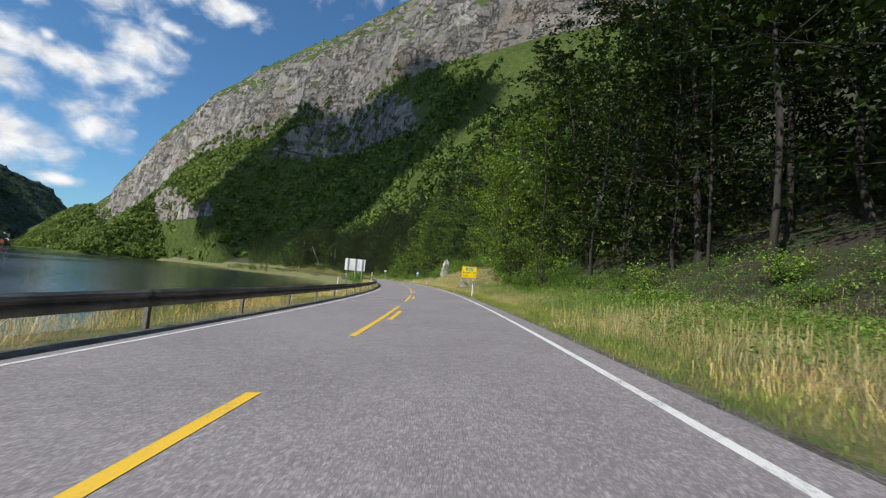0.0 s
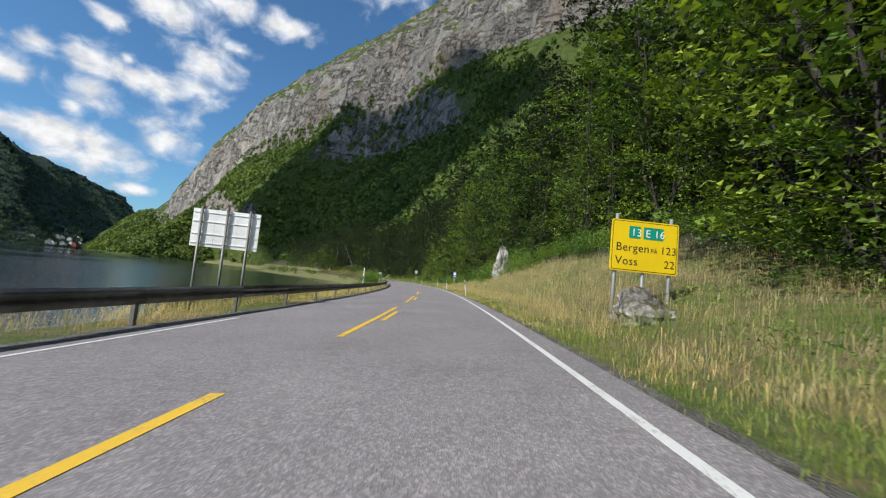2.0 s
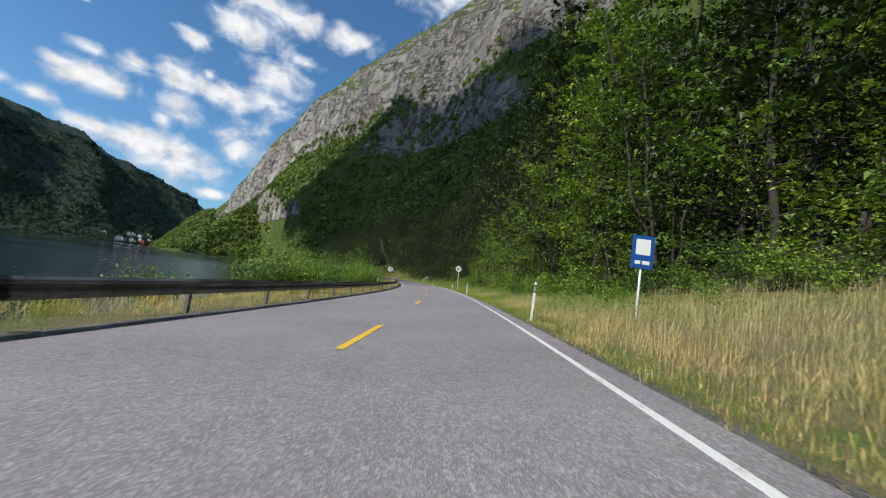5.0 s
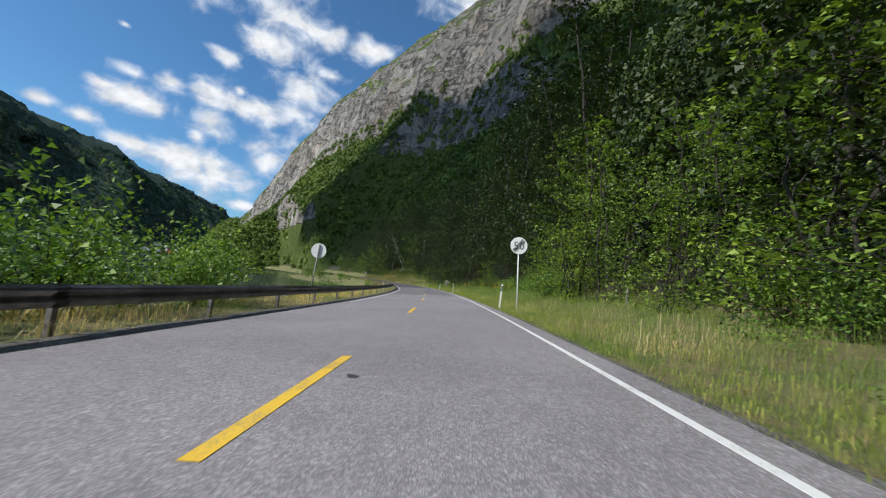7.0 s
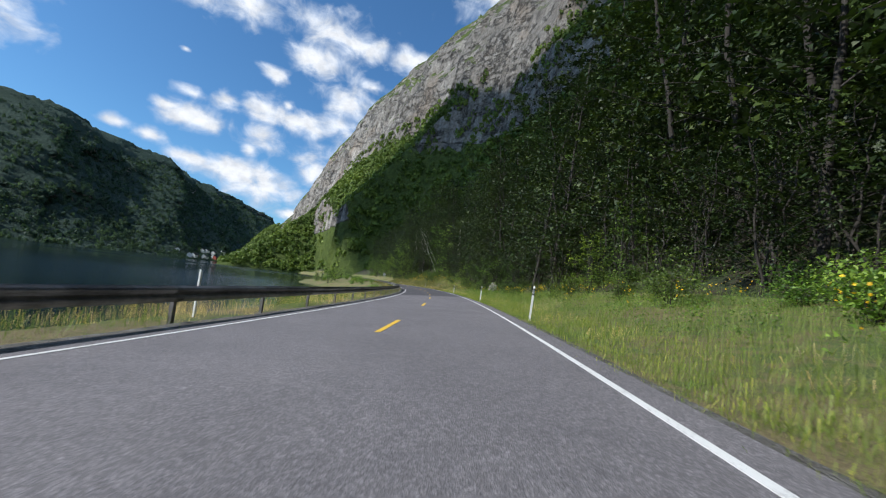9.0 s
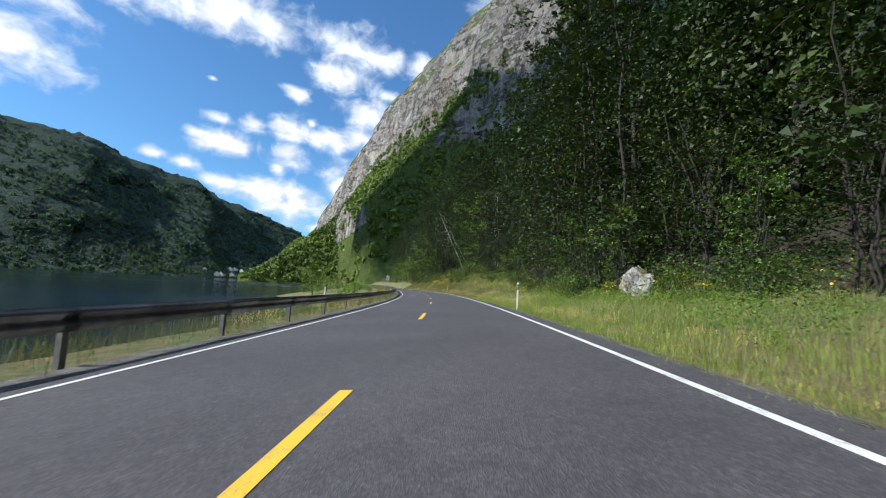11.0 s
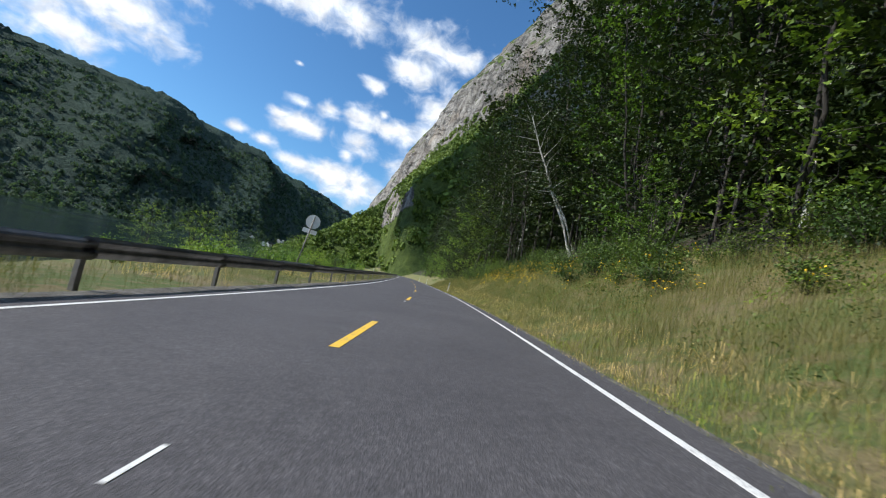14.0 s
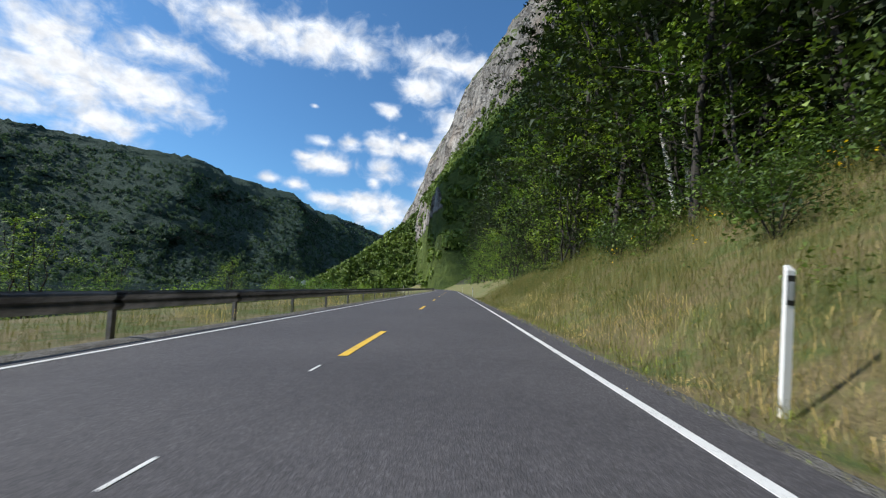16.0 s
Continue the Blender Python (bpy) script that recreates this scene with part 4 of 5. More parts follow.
sign_end_of_limit().matrix_basis = at_road(149.8, 1.55, None, 3) @ pose(0, 0, 0.05, 0, -4, 0)


def sign_back_round(with_plate):
    """Back of a round sign for the other direction: bare metal with a clamp bar."""
    t = tagged(new("speed_sign"), "bare aluminium back of a round road sign on a steel post", "road sign")
    face = part("disc", disc(0.36, -0.02, 0.02, 2.2), SIGN_BACK, t)
    bm = bmesh.new()
    tube(bm, 0.032, -1.2, 2.5, 12, 0, -0.06)
    part("post", bm, DARK_STEEL, t, smooth=True)
    bm = bmesh.new()
    box(bm, -0.03, 0.03, -0.05, -0.022, 1.95, 2.46, 0.004)
    part("clamp_bar", bm, SIGN_GREY, face, "dark clamp bar")
    if with_plate:
        part("plate", plate(-0.36, 0.36, 1.58, 1.80, -0.02, 0.015, 0.02), SIGN_BACK, t, "small oblong plate seen from behind")
    return t


sign_back_round(False).matrix_basis = at_road(150.7, -8.3, 0.0, 6) @ pose(0, 0, 0.14) @ pose(0, 0, 0, 0, 3, 0)
sign_back_round(True).matrix_basis = at_road(303.3, -9.0, 0.0, 10) @ pose(0, 0, 0.64, 0, 8, 0)


def sign_back_board():
    t = tagged(new("direction_sign"), "pale back of a wide sign board on three tall steel posts", "road sign")
    for i in range(3):
        x0 = -1.2 + 0.8 * i
        part("panel", plate(x0 + 0.004, x0 + 0.796, 1.95, 3.35, 0.0, 0.02, 0.01), SIGN_BACK, t)
    for z in (2.08, 2.42, 2.88, 3.22):
        bm = bmesh.new()
        box(bm, -1.18, 1.18, -0.03, -0.002, z - 0.012, z + 0.012, 0.002)
        part("rib", bm, SIGN_BACK, t)
    for x in (-0.86, 0.05, 0.86):
        bm = bmesh.new()
        tube(bm, 0.05, -2.5, 3.42, 12, x, -0.085)
        part("post", bm, STEEL, t, smooth=True)
    return t


sign_back_board().matrix_basis = at_road(51.6, -9.7, -0.1, 6)


def sign_lay_by():
    t = tagged(new("information_sign"), "small blue information sign with a white panel on a post", "road sign")
    b = part("board", plate(-0.3, 0.3, 1.35, 2.25, 0.0, 0.02, 0.03), SIGN_BLUE, t)
    part("pictogram", plate(-0.2, 0.2, 1.72, 2.15, -0.004, 0.003, 0.02), SIGN_WHITE, b, "white panel")
    for x0, x1 in ((-0.2, -0.05), (0.0, 0.2)):
        bm = bmesh.new()
        box(bm, x0, x1, -0.005, -0.001, 1.46, 1.56)
        part("text_bar", bm, SIGN_WHITE, b, "white bar of small writing")
    bm = bmesh.new()
    tube(bm, 0.03, -0.5, 2.2, 10, 0, 0.05)
    part("post", bm, SIGN_BACK, t, smooth=True)
    return t


sign_lay_by().matrix_basis = at_road(102.5, 3.4, None, 2)

# small level post with a box behind the rail, and fence stakes under the trees
t = tagged(new("gauge_post"), "slim white post with a small grey box behind the rail", "post")
bm = bmesh.new()
tube(bm, 0.035, -1.5, 2.1, 10)
part("pole", bm, POST_WHITE, t, smooth=True)
bm = bmesh.new()
box(bm, -0.11, 0.11, -0.07, 0.07, 1.0, 1.32, 0.012)
part("box", bm, SIGN_GREY, t, "small grey box")
t.matrix_basis = at_road(76.6, -8.2, 0.0)


def stake(s, d, h):
    t = tagged(new("fence_stake"), "weathered grey wooden fence stake in the grass", "fence post", "old fence stakes")
    bm = bmesh.new()
    bmesh.ops.create_cone(bm, cap_ends=True, segments=7, radius1=0.06, radius2=0.05, depth=h + 0.4, matrix=Matrix.Translation((0, 0, h / 2 - 0.2)))
    for v in bm.verts:
        v.co.x += 0.03 * v.co.z * RNG.uniform(0.4, 1.0)
    part("shaft", bm, TIMBER, t)
    t.matrix_basis = at_road(s, d)


for s, d, h in ((136.0, 5.2, 0.8), (149.4, 6.4, 0.9), (152.4, 6.6, 0.9), (155.5, 6.7, 0.9), (159.0, 6.8, 0.9)):
    stake(s, d, h)


# ---- rocks ----
def rock(name, label, size, seed, m, sub=4, taper=0.0):
    bm = bmesh.new()
    bmesh.ops.create_icosphere(bm, subdivisions=sub, radius=1.0)
    for v in bm.verts:
        p = v.co.copy()
        q = noise.cell_vector(p * 1.3 + Vector((seed, 0, 0))) * 0.24 + noise.cell_vector(p * 3.1 + Vector((0, seed, 0))) * 0.09
        k = 1 + 0.35 * noise.fractal(p * 1.1 + Vector((seed, seed, 0)), 1.0, 2.0, 4) + 0.10 * noise.fractal(p * 4.0 + Vector((0, seed, 0)), 1.0, 2.0, 3)
        slim = 1 - taper * (p.z + 1) / 2
        v.co = Vector(((p.x + q.x) * size[0] * slim, (p.y + q.y) * size[1] * slim, (p.z + q.z * 0.6) * size[2])) * k
    me = bpy.data.meshes.new(name)
    bm.to_mesh(me)
    bm.free()
    me.materials.append(ROCK)
    ob = new(name, me)
    ob.matrix_basis = m
    return tagged(ob, label, "rock")


rock("rock_outcrop", "pale grey rock outcrop with moss in the roadside bank", (1.1, 1.35, 2.15), 3.1, at_road(80.5, 5.8, 2.8, 20), 5, 0.66)
moss = bmesh.new()
bmesh.ops.create_icosphere(moss, subdivisions=4, radius=1.0)
for v in moss.verts:
    v.co = Vector((v.co.x * 0.5, v.co.y * 0.55, v.co.z * 0.75)) * (1 + 0.30 * noise.fractal(v.co * 2.2, 1.0, 2.0, 5))
part("moss", moss, MOSS, bpy.data.objects["rock_outcrop"], "olive-yellow moss cushion", pose(0.62, -0.75, -0.35), True)
rock("rock_outcrop", "grey mossy rock among bushes beside the road", (0.5, 0.8, 0.75), 8.3, at_road(235.0, 6.9, 1.3, 20))
rock("boulder", "grey boulder in the grass beneath a road sign", (0.62, 0.6, 0.5), 5.2, at_road(44.9, 2.75, None, 30) @ pose(0, 0, 0.12))
rock("boulder", "pale boulder in the grass behind the guard rail", (0.55, 0.8, 0.32), 6.7, at_road(150.5, -9.6, -0.3, 30), 3)


# ---- trees, bushes and grass ----
def leaf_quads(centres, size, rng, flat=0.55, ratio=0.62):
    """One pointed leaf for each centre: four corners each."""
    n = len(centres)
    nz = rng.normal(0, flat, (n, 3)) + (0, 0, 1)
    nz /= np.linalg.norm(nz, axis=1)[:, None]
    a = rng.normal(0, 1, (n, 3))
    a -= (a * nz).sum(1)[:, None] * nz
    a /= np.linalg.norm(a, axis=1)[:, None]
    b = np.cross(nz, a)
    L = (rng.uniform(0.65, 1.35, n) * size)[:, None]
    droop = nz * L * 0.12
    v = np.stack([centres - a * L * 0.5 - droop, centres + b * L * ratio * 0.5, centres + a * L * 0.5 - droop, centres - b * L * ratio * 0.5], 1)
    return v.reshape(-1, 3)


def leaf_tris(centres, size, rng, flat=0.9, ratio=0.8):
    """One small three-cornered leaf for each centre."""
    v = leaf_quads(centres, size, rng, flat, ratio).reshape(-1, 4, 3)
    return np.stack([v[:, 0] * 0.55 + v[:, 1] * 0.45, v[:, 2], v[:, 3] * 0.8 + v[:, 0] * 0.2], 1).reshape(-1, 3)


def quads(n, start=0):
    i = np.arange(n)[:, None] * 4 + start
    return np.concatenate([i, i + 1, i + 2, i + 3], 1)


def sweep(points, radii, seg, verts, faces):
    """Tapered tube through points, added to verts and faces."""
    o = len(verts)
    for i, (p, r) in enumerate(zip(points, radii)):
        d = Vector(points[min(i + 1, len(points) - 1)]) - Vector(points[max(i - 1, 0)])
        q = d.to_track_quat("Z", "Y")
        for j in range(seg):
            a = 2 * math.pi * j / seg
            verts.append(tuple(Vector(p) + q @ Vector((r * math.cos(a), r * math.sin(a), 0))))
    for i in range(len(points) - 1):
        for j in range(seg):
            a, b = o + i * seg + j, o + i * seg + (j + 1) % seg
            faces.append((a, b, b + seg, a + seg))


def tree_meshes(seed, height, spread, low, leaves, leaf, thick, bark, multi=1, foliage=None):
    """Trunk with limbs, and crown, of a broadleaf tree. low: share of the height below which no limb grows."""
    rng = np.random.default_rng(seed)
    tv, tf, tips = [], [], []
    for stem in range(multi):
        lean = rng.normal(0, 0.05 + 0.07 * (multi > 1), 2)
        hh = height * rng.uniform(0.82, 1.0) if stem else height
        base = np.array([0.0, 0.0, -0.5]) + (np.array([*rng.normal(0, 0.3, 2), 0]) if multi > 1 else 0)
        pts, rad = [base], [thick * 1.35]
        for k in range(1, 10):
            f = k / 9
            pts.append(base + np.array([lean[0] * f * hh + rng.normal(0, 0.10), lean[1] * f * hh + rng.normal(0, 0.10), hh * f + 0.5 * f]))
            rad.append(thick * (1 - f) ** 0.8 + 0.02)
        sweep(pts, rad, 7, tv, tf)
        limbs = int(24 / multi) + 5
        for k in range(limbs):
            f = low + (0.985 - low) * (k + rng.uniform(0, 1)) / limbs
            i = min(8, int(f * 9))
            p0 = pts[i] + (pts[i + 1] - pts[i]) * (f * 9 - i)
            az = k * 2.4 + rng.uniform(-0.5, 0.5)
            g = (f - low) / (1 - low)
            reach = spread * (0.55 + 0.55 * math.sin(math.pi * min(1, 0.25 + 0.72 * g))) * (1 - 0.55 * g ** 3) * rng.uniform(0.6, 1.15)
            rise = rng.uniform(0.05, 0.55) + 0.5 * g
            d = np.array([math.cos(az), math.sin(az), rise])
            lp = [p0]
            for q in range(1, 5):
                lp.append(p0 + d * reach * q / 4 + np.array([0, 0, -0.10 * reach * (q / 4) ** 2]) + rng.normal(0, 0.06, 3) * q)
            r0 = max(0.02, thick * 0.36 * (1 - 0.75 * g))
            sweep([lp[0], lp[2], lp[4]], [r0, r0 * 0.55, 0.008], 3, tv, tf)
            for q in range(1, 5):
                if q > 1 or rng.uniform() < 0.5:
                    tips.append((lp[q], 0.34 * reach * (0.55 if q == 4 else 0.8)))
    per = max(1, leaves // (4 * len(tips)))
    cs = []
    for p, r in tips:                       # four flat sprays of leaves round every twig
        for _ in range(4):
            c = p + rng.normal(0, 1, 3) * (r * 0.55, r * 0.55, r * 0.34)
            tilt = rng.normal(0, 0.3, 2)
            q = rng.normal(0, 1, (per, 3)) * (r * 0.24, r * 0.24, r * 0.07)
            q[:, 2] += q[:, 0] * tilt[0] + q[:, 1] * tilt[1] - 0.5 * (q[:, 0] ** 2 + q[:, 1] ** 2) / max(r, 0.2)
            cs.append(c + q)
    cs = np.concatenate(cs)
    v = leaf_tris(cs, leaf, rng, 0.5)
    trunk = mesh_of("trunk", np.array(tv), tf, bark, True)
    crown = mesh_of("crown", v, np.arange(len(v)).reshape(-1, 3), foliage or LEAF)
    return trunk, crown


KINDS = [
    ("alder_tree", tree_meshes(11, 15.5, 3.7, 0.03, 4700, 0.26, 0.10, BARK)),
    ("alder_tree", tree_meshes(12, 13.5, 3.4, 0.03, 4500, 0.25, 0.08, BARK, 2)),
    ("ash_tree", tree_meshes(13, 19.0, 4.4, 0.06, 4800, 0.30, 0.12, BARK, 1, LEAF_SHADED)),
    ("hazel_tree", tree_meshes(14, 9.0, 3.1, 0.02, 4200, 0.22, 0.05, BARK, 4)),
    ("ash_tree", tree_meshes(15, 21.5, 4.7, 0.06, 4900, 0.31, 0.13, BARK, 1, LEAF_SHADED)),
    ("birch_tree", tree_meshes(16, 17.0, 2.9, 0.30, 4000, 0.25, 0.15, BIRCH, 1, LEAF_SHADED)),
    ("birch_tree", tree_meshes(17, 15.0, 2.6, 0.26, 3800, 0.25, 0.085, BIRCH, 2, LEAF_SHADED)),
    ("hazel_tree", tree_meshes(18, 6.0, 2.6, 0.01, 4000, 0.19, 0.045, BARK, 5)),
    ("ash_tree", tree_meshes(19, 18.0, 4.4, 0.04, 3800, 0.34, 0.15, BARK, 1, LEAF_SHADED)),
    ("ash_tree", tree_meshes(20, 17.0, 5.3, 0.10, 4900, 0.28, 0.075, BARK, 2, LEAF_SHADED)),
    ("ash_tree", tree_meshes(21, 20.0, 5.5, 0.10, 5000, 0.28, 0.10, BARK, 1, LEAF_SHADED)),
    ("hazel_tree", tree_meshes(22, 7.5, 3.0, 0.01, 4200, 0.21, 0.05, BARK, 5, LEAF_SHADED)),
    ("ash_tree", tree_meshes(23, 21.0, 6.4, 0.28, 6200, 0.30, 0.10, BARK, 1, LEAF_SHADED)),
]
TREE_LABEL = {
    "alder_tree": "leafy green alder with foliage down to the ground beside the road", "ash_tree": "tall broad green ash tree in the roadside wood",
    "hazel_tree": "bushy many-stemmed green hazel at the wood's edge", "birch_tree": "slender birch with a white trunk on the wooded bank",
}


def plant_tree(k, s, d, scale, turn, z=None):
    name, (trunk, crown) = KINDS[k]
    t = tagged(new(name), TREE_LABEL[name], "tree", "trees of the roadside wood")
    part("trunk", trunk, None, t)
    part("crown", crown, None, t)
    t.matrix_basis = at_road(s, d, None if z is None else z, turn) @ pose(0, 0, 0, RNG.uniform(-3, 3), RNG.uniform(-4, 2), 0) @ Matrix.Diagonal((scale, scale, scale * RNG.uniform(0.92, 1.1), 1))
    return t


WOOD_S = [-60, -5, 12, 22, 36, 44, 52, 76, 88, 108, 118, 142, 156, 172, 192, 226, 250, 275, 300, 330, 342, 380, 560]
WOOD_D = [10.5, 10.5, 10.0, 9.6, 8.0, 8.0, 9.8, 9.8, 10.8, 9.0, 6.6, 6.6, 6.6, 8.8, 9.6, 8.6, 8.2, 8.6, 8.8, 8.6, 6.6, 6.2, 6.6]
edge = lambda s: float(np.interp(s, WOOD_S, WOOD_D))
# unseen trees behind the start, added to shade the floor of the wood
for s in np.arange(-34, 4, 5.0):
    for d in (11.5, 17.0):
        plant_tree(8, s + RNG.uniform(-1, 1), d + RNG.uniform(-1, 1), RNG.uniform(1.1, 1.3), RNG.uniform(0, 360))
s = 4.0
while s < 500:
    far = s > 378
    grow = float(np.interp(s, [0, 90, 100, 130, 140, 165, 200, 240, 285, 305, 520], [1.0, 1.0, 1.12, 1.12, 1.0, 1.1, 1.2, 1.2, 1.05, 1.2, 1.2]))
    birchy = s > 268
    # front row, with branches low down; open under the crowns in three stretches
    airy = s < 31 or 308 < s < 342
    # stretches that lie dim get the kinds with shade-dark leaves
    k = (RNG.choice([9, 10, 9, 11, 10]) if birchy else RNG.choice([12, 10, 12])) if airy else RNG.choice([0, 1, 3, 3, 1, 0] if 24 < s < 172 else [9, 11, 11, 11, 10, 11]) if not birchy else (RNG.choice([11, 1, 9, 11, 11, 10]) if s < 336 else RNG.choice([0, 1, 3, 0]))
    plant_tree(k, s, edge(s) + RNG.uniform(0.0, 1.8) + 3.0 * (74 < s < 87) + 4.5 * (311 < s < 327), RNG.uniform(0.74, 1.2), RNG.uniform(0, 360))
    if RNG.uniform() < 0.45 and not far and not airy and not 74 < s < 86:
        plant_tree(int(RNG.choice([7, 11])), s + 1.7, edge(s) - RNG.uniform(0.2, 1.0), RNG.uniform(0.6, 0.95), RNG.uniform(0, 360))
    if RNG.uniform() < 0.9:
        k = RNG.choice([12, 10, 8]) if airy else RNG.choice([0, 4, 1, 2, 0] if 30 < s < 126 else [4, 2, 1, 4] if s < 172 else [2, 4, 8, 2, 4]) if not birchy else RNG.choice([9, 2, 8, 2, 4])
        plant_tree(k, s + RNG.uniform(-1, 1), edge(s) + RNG.uniform(2.6, 4.6), RNG.uniform(1.05, 1.3) * grow, RNG.uniform(0, 360))
    if RNG.uniform() < 0.4:
        plant_tree(8, s + RNG.uniform(-1, 1), edge(s) + RNG.uniform(6.5, 10.0), RNG.uniform(1.05, 1.35) * grow, RNG.uniform(0, 360))
    s += RNG.uniform(3.2, 4.6) * (1.0 if not far else 2.0)
for s, d, k, c in ((299.0, 12.8, 5, 0.9), (290.5, 11.5, 6, 0.9), (154.8, 5.6, 7, 0.72), (76.8, 8.6, 7, 0.85), (340.0, 10.5, 5, 1.0), (347.0, 9.0, 6, 1.3),
                   (36.0, 8.0, 0, 1.2), (34.2, 7.6, 7, 0.7), (38.0, 7.2, 7, 0.75), (41.6, 6.8, 7, 0.7), (39.5, 8.0, 0, 1.1), (44.0, 8.0, 1, 1.25), (49.0, 8.6, 0, 1.2), (46.5, 8.6, 0, 1.2), (49.5, 9.6, 4, 1.15), (106.0, 9.5, 0, 1.35), (112.0, 8.6, 1, 1.4), (119.0, 8.0, 0, 1.3), (98.0, 11.6, 0, 1.3), (168.0, 8.6, 4, 1.1), (173.5, 9.6, 2, 1.2), (179.5, 10.2, 4, 1.15), (186.0, 10.4, 4, 1.2), (211.0, 8.0, 4, 1.2), (217.0, 7.8, 2, 1.25), (54.0, 11.5, 2, 1.2), (88.0, 12.0, 4, 1.1), (93.5, 11.0, 2, 1.2), (100.0, 11.0, 4, 1.1), (343.5, 6.6, 4, 1.15), (350.0, 6.2, 2, 1.25), (357.0, 6.4, 4, 1.15), (366.0, 6.6, 4, 1.2)):
    plant_tree(k, s, d, c, 40 * k)
# two birches that lean out over the road
for s, d, tilt in ((322.0, 11.3, -24), (327.5, 13.6, -27)):
    plant_tree(5, s, d, 1.15, 0).matrix_basis = at_road(s, d) @ pose(0, 0, 0, 0, tilt, 0)


# foliage of the deeper wood, closed up to the crowns; shade is in its colour
kinds = [crown_mesh(40 + k, 290) for k in range(6)]
V, F, o = [], [], 0
for k in range(2300):
    s = RNG.uniform(-42, 372)
    d = edge(s) + 3.2 + 13.0 * RNG.uniform(0, 1) ** 1.2
    x, y = road_xy(s, d)
    v, f = kinds[k % 6]
    v = v.reshape(-1, 3, 3)
    mid = v.mean(1, keepdims=True)
    v = (mid + (v - mid) * 0.19).reshape(-1, 3)      # small sprays
    r = RNG.uniform(1.5, 2.4)
    V.append(v * r + (float(x), float(y), float(ground_z(s, d)) + RNG.uniform(0.5, 15.0)))
    F.append(f + o)
    o += len(v)
tagged(new("inner_woods", mesh_of("inner_woods", np.concatenate(V), np.concatenate(F), LEAF_SHADED)), "dense foliage deep in the roadside wood, shade put into its colour", "woods", kind="stuff")


def bush_mesh(seed, r, h, leaves, leaf, foliage):
    rng = np.random.default_rng(seed)
    tv, tf, cs = [], [], []
    for k in range(11):
        az, out = k * 2.4, r * rng.uniform(0.35, 1.0)
        tip = np.array([math.cos(az) * out, math.sin(az) * out, h * rng.uniform(0.55, 1.05)])
        mid = tip * (0.45, 0.45, 0.6)
        sweep([np.array([0, 0, -0.1]), mid, tip], [0.016, 0.011, 0.004], 4, tv, tf)
        n = leaves // 11
        f = rng.uniform(0.25, 1.08, n)[:, None]
        cs.append(tip * f * (1, 1, 1) + rng.normal(0, 1, (n, 3)) * (0.24 * r, 0.24 * r, 0.14 * h))
    cs = np.concatenate(cs)
    cs[:, 2] = np.maximum(cs[:, 2], 0.03)
    return mesh_of("woody_base", np.array(tv), tf, BARK), mesh_of("foliage", leaf_tris(cs, leaf * 1.1, rng, 0.7), np.arange(len(cs) * 3).reshape(-1, 3), foliage)


# four bushes in bright leaves, then the same four in dimmed leaves
BUSHES = [bush_mesh(31 + k % 4, *((0.9, 1.2, 1000, 0.125), (1.2, 1.7, 1250, 0.13), (0.7, 0.8, 800, 0.10), (1.5, 2.3, 1500, 0.15))[k % 4], LEAF_BUSH if k < 4 else LEAF_DIMMED) for k in range(8)]


def plant_bush(k, s, d, scale, label="bright green leafy bush on the grassy verge"):
    t = tagged(new("bush"), label, "bush", "bushes along the verge")
    # past s 185 the dimmed copies stand in for shade
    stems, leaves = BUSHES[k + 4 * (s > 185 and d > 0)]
    part("woody_base", stems, None, t)
    part("foliage", leaves, None, t)
    t.matrix_basis = at_road(s, d, None, RNG.uniform(0, 360)) @ Matrix.Diagonal((scale, scale, scale * RNG.uniform(0.8, 1.15), 1))


s = -6.0
while s < 345:
    lo = {True: 3.4, False: 4.2}[s < 40 or 110 < s < 180]
    gap = 50 < s < 74
    n = 0 if gap and RNG.uniform() < 0.75 else 1
    for _ in range(n):
        hi = edge(s) + 0.8
        u = RNG.uniform(0.15, 1) ** 0.6
        d = lo + (hi - lo) * u
        if 141 < s < 157 or 40 < s < 50 and d < 6 or 98 < s < 101 and d < 5.5 or 145 < s < 150 and d < 4:
            continue
        lush = s < 40 or 108 < s < 190
        plant_bush(RNG.choice([0, 1, 2, 1]) if not lush else RNG.choice([1, 3, 0] if s > 31 else [0, 2, 2]), s, d, RNG.uniform(0.7, 1.15))
    s += RNG.uniform(1.3, 2.3) * (1.0 if s < 185 else 1.6)
for s0, s1, step, kinds, lo, hi in ((78, 108, 3.8, (0, 2), -12.0, -10.2), (112, 147, 0.95, (1, 3, 3), -12.0, -9.4), (158, 176, 4.0, (2, 0), -12, -10.5),
                                   (240, 262, 4.5, (0, 2), -12.5, -10.5), (300, 330, 2.0, (0, 1, 0), -19, -11.5), (330, 430, 5.5, (1, 3, 1), -28, -13.0)):
    s = s0
    while s < s1:
        plant_bush(int(RNG.choice(kinds)), s, RNG.uniform(lo, hi), RNG.uniform(0.75, 1.2), "sunlit green bush on the lake bank behind the rail")
        s += step * RNG.uniform(0.6, 1.4)
